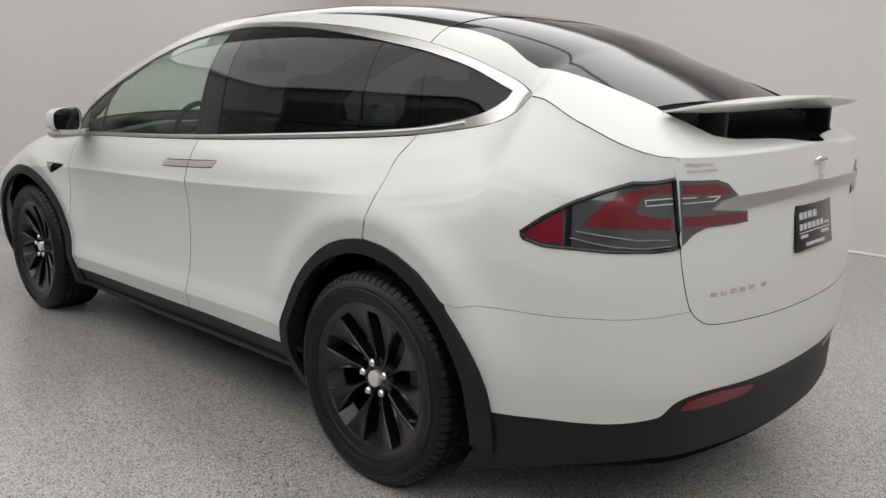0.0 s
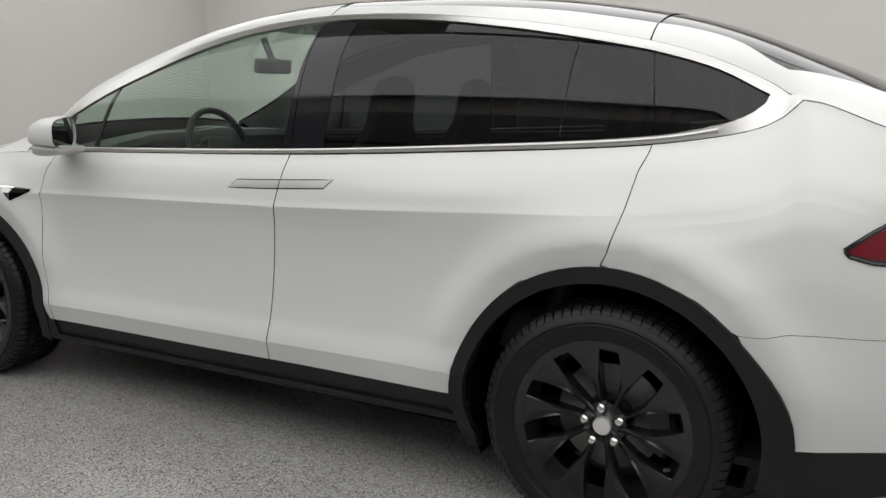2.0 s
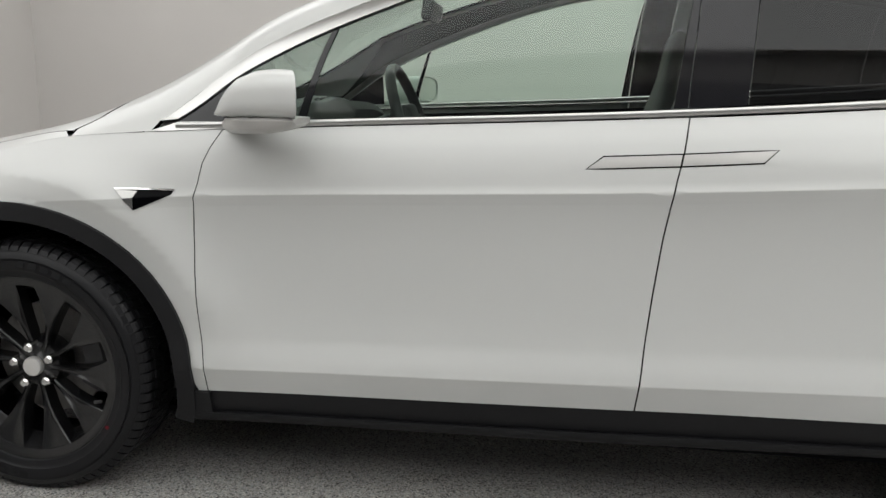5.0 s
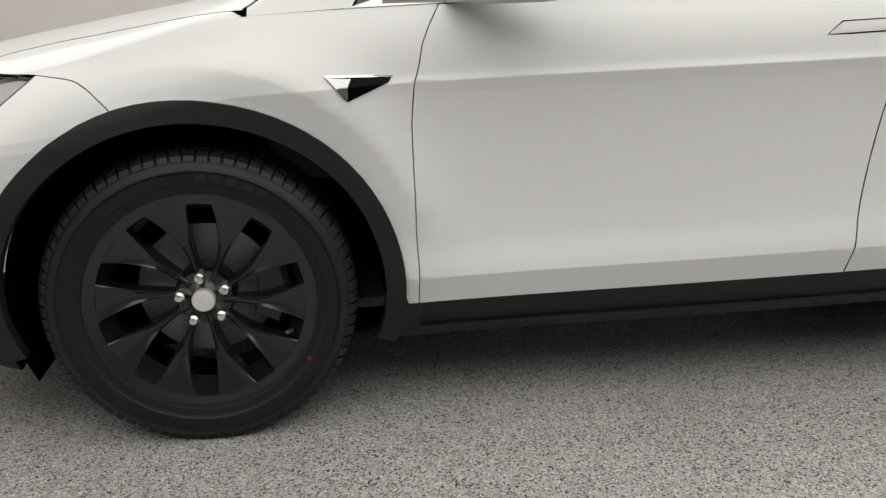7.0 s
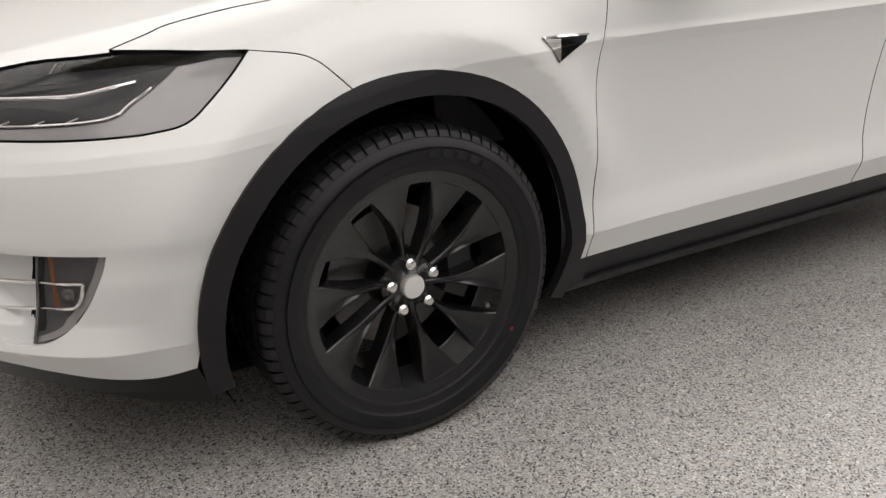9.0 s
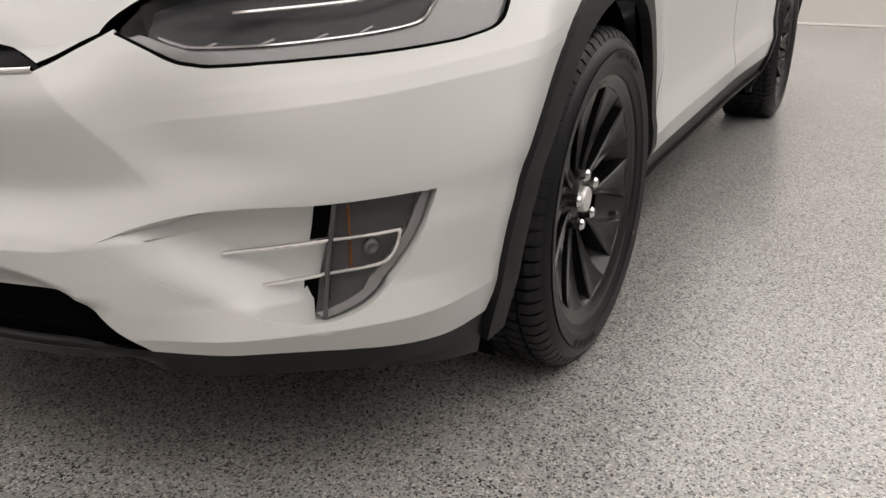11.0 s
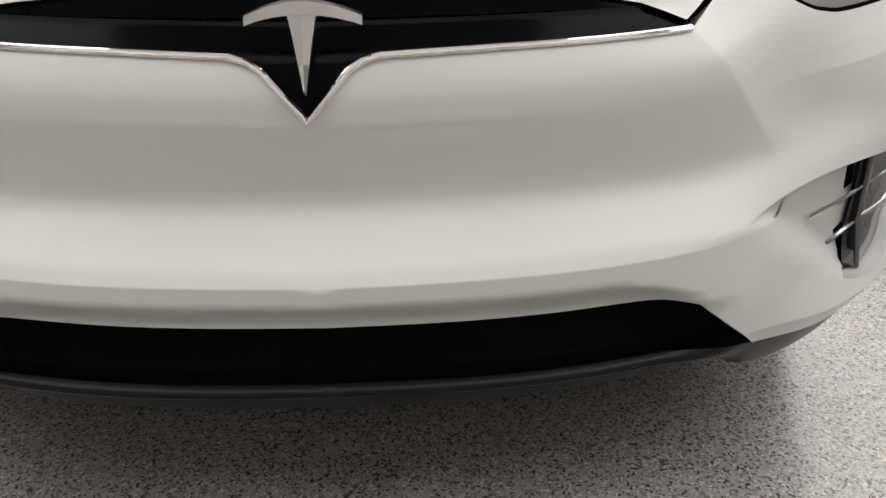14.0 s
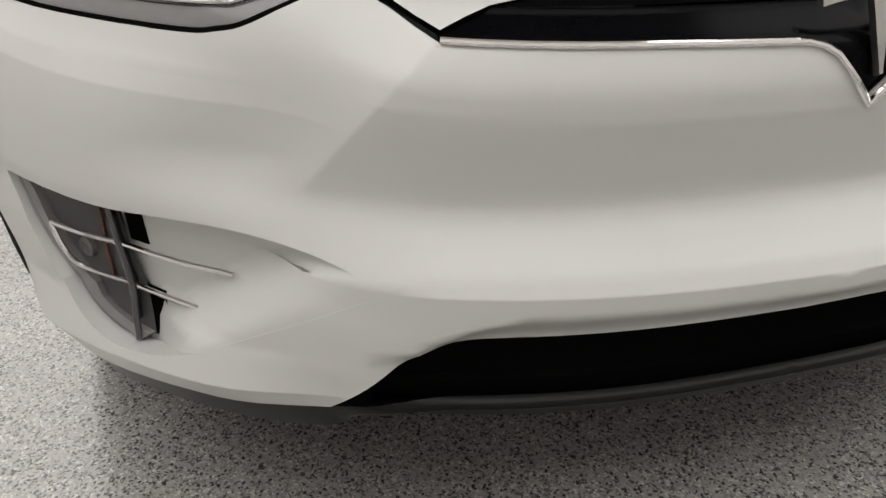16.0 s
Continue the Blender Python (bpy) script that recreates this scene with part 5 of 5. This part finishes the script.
# ---- door handles, fender vents, mirrors ----
front_doors = [o for o in car.children if o.name.startswith("front_door")]
rear_doors = [o for o in car.children if o.name.startswith("rear_door")]
fenders = [o for o in car.children if o.name.startswith("front_fender")]
for i, side in enumerate(SIDES):
    b_at = lambda v: float(np.interp(v, [p[1] for p in SEAM_B[::-1]], [p[0] for p in SEAM_B[::-1]]))
    for nm, own, poly in (("handle", front_doors[i], [(3.205, .845), (3.245, .882), (b_at(.882) - .002, .884), (b_at(.85) - .002, .848)]),
                          ("handle", rear_doors[i], [(b_at(.85) + .002, .848), (b_at(.882) + .002, .884), (3.654, .888), (3.622, .852)])):
        # larger black sheet beneath the handle draws the shade of its gap
        panel("handle_surround", [(S, poly)], GAP, own, "thin dark gap round the handle", side, rise=.0006, lip=.001, gap=-.003)
        panel(nm, [(S, poly)], HANDLE, own, "flush brushed steel door handle", side, rise=.002, lip=.002, gap=.0005)
    vent = panel("fender_vent", [(S, [(1.973, .800), (2.127, .789), (2.120, .772), (2.022, .720)])], NOSEBLACK, fenders[i], "triangular black side vent with chrome edges", side, rise=.002, lip=.002, gap=0, step=(.012, .008))
    panel("vent_edge", [(S, [(1.970, .803), (2.129, .792), (2.127, .786), (1.976, .797)])], BRIGHT, vent, "bright chrome upper edge", side, rise=.006, lip=.005, gap=0, step=(.012, .008))
    panel("vent_facet", [(S, [(1.974, .797), (2.032, .788), (2.022, .765), (2.022, .722)])], DARKCHROME, vent, "satin chrome facet", side, rise=.005, lip=.004, gap=0, step=(.012, .008))
    # mirror
    bm = bmesh.new()
    rings = []
    for t, sc in ((0, .06), (.06, .20), (.13, .40), (.22, .62), (.34, .82), (.52, .95), (.76, 1.0), (1.0, .985)):
        x = -.855 + .203 * t
        ring = []
        for a in np.linspace(0, 2 * math.pi, 25)[:-1]:
            c, s_ = math.cos(a), math.sin(a)
            r = (abs(c) ** 3.6 + abs(s_) ** 3.6) ** (-1 / 3.6)
            yy, zz = r * c * .084 * sc ** .7, r * s_ * .060 * sc
            ring.append(bm.verts.new((x + .42 * yy * t, -side * (1.050 + yy - .018 * (1 - t)), 1.146 + zz * (1 - .12 * c) - .052 * (1 - sc))))
        rings.append(ring)
    for p, q in zip(rings, rings[1:]):
        for j in range(24):
            bm.faces.new((p[j], p[(j + 1) % 24], q[(j + 1) % 24], q[j]))
    bm.faces.new(rings[0])
    inner = [bm.verts.new(v.co + Vector((0, (-side * 1.050 - v.co.y) * .05, (1.146 - v.co.z) * .06))) for v in rings[-1]]
    deep_ring = [bm.verts.new(v.co + Vector((-.02, 0, 0))) for v in inner]
    for p, q in ((rings[-1], inner), (inner, deep_ring)):
        for j in range(24):
            bm.faces.new((p[j], p[(j + 1) % 24], q[(j + 1) % 24], q[j]))
    mirror = part("side_mirror", bm, PAINT, front_doors[i], "white door mirror", sharp=50)
    bm = bmesh.new()
    bm.faces.new([bm.verts.new((v.co.x - .004, -side * 1.050 + (v.co.y + side * 1.050) * .985, 1.146 + (v.co.z - 1.146) * .985)) for v in [w for w in mirror.data.vertices][8 * 24:9 * 24]])
    glass_pane = part("mirror_glass", bm, MIRROR, mirror, "mirror glass", smooth=False)
    bm = bmesh.new()
    edge = [Vector(w.co) for w in list(mirror.data.vertices)[7 * 24:8 * 24]]
    mid = Vector((0, -side * 1.050, 1.146))
    pair = [[bm.verts.new((p.x + .002 - .42 * (1 - k) * abs(p.y - mid.y) * math.copysign(1, abs(p.y) - 1.05), mid.y + (p.y - mid.y) * k, mid.z + (p.z - mid.z) * k)) for p in edge] for k in (.985, .94)]
    for j in range(24):
        bm.faces.new((pair[0][j], pair[0][(j + 1) % 24], pair[1][(j + 1) % 24], pair[1][j]))
    part("mirror_bezel", bm, GLOSSBLACK, mirror, "black mirror rim", smooth=False)
    # wedge-shaped foot, from the door's moulding out under the housing
    bm = bmesh.new()
    rows = []
    for x, y0, y1, z0, z1 in ((-.885, .890, .915, 1.052, 1.068), (-.86, .885, .985, 1.052, 1.078), (-.82, .885, 1.07, 1.052, 1.089), (-.77, .90, 1.11, 1.053, 1.092), (-.70, .95, 1.125, 1.056, 1.093), (-.65, .97, 1.122, 1.064, 1.093), (-.632, .975, 1.115, 1.076, 1.092)):
        rows.append([bm.verts.new((x, -side * y, z)) for y, z in ((y0, z0 + .004), (y0, z1), (y1 - .008, z1), (y1, z1 - .006), (y1 - .006, z0 + .010), (y1 - .03, z0))])
    for p, q in zip(rows, rows[1:]):
        for j in range(6):
            bm.faces.new((p[j], p[(j + 1) % 6], q[(j + 1) % 6], q[j]))
    bm.faces.new(rows[0]), bm.faces.new(rows[-1])
    part("mirror_foot", bm, HANDLE, mirror, "satin grey wedge-shaped mirror foot", sharp=50)

# ---- cabin ----
HEADLINER = plain("grey_headliner", (.03, .03, .03), .85, grain=.08, scale=40)
bm = bmesh.new()
box(bm, -1.3, 2.2, -.80, .80, .27, .30, bevel=.005)
part("cabin_floor", bm, DASH, car, "dark carpeted cabin floor")
panel("headliner", [(off(G, .035), [at_s(ROOF_Y, float(s_of_x(1.48))), *[p for p in ROOF_Y[1:] if p[0] > s_of_x(-.1)], at_s(ROOF_Y, float(s_of_x(-.08))), (s_of_x(-.08), 1.0), (s_of_x(1.48), 1.0)])], HEADLINER, car, "dark grey headliner", 0, lip=0, gap=0, step=.08)
for side in SIDES:
    panel("pillar_liner", [(off(G, .024), [*[(p[0], p[1] + .012) for p in C_TOP if s_of_x(-1.05) < p[0] < s_of_x(1.48)], *[(p[0], p[1] - .01) for p in ROOF_Y[::-1] if s_of_x(-1.05) < p[0]]])], DASH, car, "dark pillar lining", side, lip=0, gap=0, step=.06)
    panel("quarter_liner", [(off(G, .024), [at_s(C_TOP, float(s_of_x(1.5))), *[p for p in C_TOP[::-1] if s_of_x(1.5) < p[0] < s_of_x(1.93)], (s_of_x(2.2), .03), (s_of_x(2.3), .45), *[p for p in HATCH_IN[::-1]]])], DASH, car, "dark pillar lining", side, lip=0, gap=0, step=.06)
# dashboard
bm = bmesh.new()
rows = []
for y in np.linspace(-.76, .76, 21):
    hump = .012 * math.exp(-((y + .38) / .17) ** 2) + .02 * math.exp(-(y / .15) ** 2)
    e = .05 * (abs(y) / .76) ** 4
    rows.append([bm.verts.new(p) for p in ((-1.36, y, 1.02 - e), (-1.10, y, 1.075 - e), (-.92, y, 1.105 + hump - e), (-.82, y, 1.10 + hump - e), (-.80, y, 1.07 + .7 * hump - e), (-.83, y, .98), (-.80, y, .90), (-.90, y, .62), (-1.30, y, .62))])
for p, q in zip(rows, rows[1:]):
    for i in range(9):
        bm.faces.new((p[i], p[(i + 1) % 9], q[(i + 1) % 9], q[i]))
bm.faces.new(rows[0]), bm.faces.new(rows[-1])
dash = part("dashboard", bm, DASH, car, "dark dashboard with an instrument hood", sharp=50)
bm = bmesh.new()
box(bm, -.012, .012, -.15, .15, -.20, .20, bevel=.006)
scr = part("screen", bm, GLOSSBLACK, dash, "black upright touch screen")
scr.matrix_local = pose(-.80, 0, .93, 0, -18, 0)
bm = bmesh.new()
rings = []
for a in np.linspace(0, 2 * math.pi, 49)[:-1]:
    c = Vector((0, .178 * math.cos(a), .178 * math.sin(a)))
    d = c.normalized()
    rings.append([bm.verts.new(c + d * .015 * math.cos(b) + Vector((.017 * math.sin(b), 0, 0))) for b in np.linspace(0, 2 * math.pi, 11)[:-1]])
for i in range(48):
    for j in range(10):
        bm.faces.new((rings[i][j], rings[i][(j + 1) % 10], rings[(i + 1) % 48][(j + 1) % 10], rings[(i + 1) % 48][j]))
sw = part("steering_wheel", bm, SEAT, car, "black leather steering wheel")
bm = bmesh.new()
box(bm, -.05, .02, -.075, .075, -.06, .06, bevel=.02, seg=3)
part("airbag_cover", bm, DASH, sw)
for y0, y1 in ((-.172, -.06), (.06, .172)):
    bm = bmesh.new()
    box(bm, -.012, .008, y0, y1, -.022, .022, bevel=.006)
    part("wheel_spoke", bm, DASH, sw)
bm = bmesh.new()
box(bm, -.012, .008, -.022, .022, -.172, -.05, bevel=.006)
part("wheel_spoke", bm, DASH, sw)
bm = bmesh.new()
box(bm, -.36, -.04, -.045, .045, -.05, .05, bevel=.02)
part("steering_column", bm, DASH, sw)
sw.matrix_local = pose(-.478, -.38, 1.055, 0, -20, 0)
bm = bmesh.new()
box(bm, -.02, .02, -.125, .125, -.035, .035, bevel=.014, seg=3)
rv = part("rear_view_mirror", bm, DASH, car, "dark rear view mirror on the windscreen")
rv.matrix_local = pose(-.475, 0, 1.425, 0, 8, 0)
tube("mirror_stalk", [(-.01, 0, .03), (-.07, 0, .12)], .016, DASH, rv)


def seat():
    bm = bmesh.new()
    box(bm, -.27, .25, -.26, .26, -.09, .09, bevel=.05, seg=3)
    ob = part("seat", bm, SEAT, car, "black leather seat with a one-piece back")
    bm = bmesh.new()
    rows = []
    for z, w, d, x in ((-.05, .25, .10, .22), (.10, .265, .11, .25), (.30, .27, .10, .285), (.48, .255, .09, .32), (.58, .20, .075, .345), (.64, .15, .065, .355), (.74, .145, .06, .37), (.80, .12, .05, .38), (.825, .06, .02, .385)):
        rows.append([bm.verts.new((x + d * math.copysign(abs(math.cos(a)) ** .6, math.cos(a)) * .6, w * math.copysign(abs(math.sin(a)) ** .5, math.sin(a)), z)) for a in np.linspace(0, 2 * math.pi, 21)[:-1]])
    for p, q in zip(rows, rows[1:]):
        for i in range(20):
            bm.faces.new((p[i], p[(i + 1) % 20], q[(i + 1) % 20], q[i]))
    bm.faces.new(rows[0]), bm.faces.new(rows[-1])
    part("backrest", bm, SEAT, ob, "black leather backrest with a moulded headrest", sharp=60)
    return ob


first_seat = seat()
first_seat.matrix_local = pose(.05, -.38, .56)
for x, y, z in ((.05, .38, .56), (1.0, -.45, .55), (1.0, 0, .55), (1.0, .45, .55)):
    copy_thing(first_seat, pose(x, y, z))
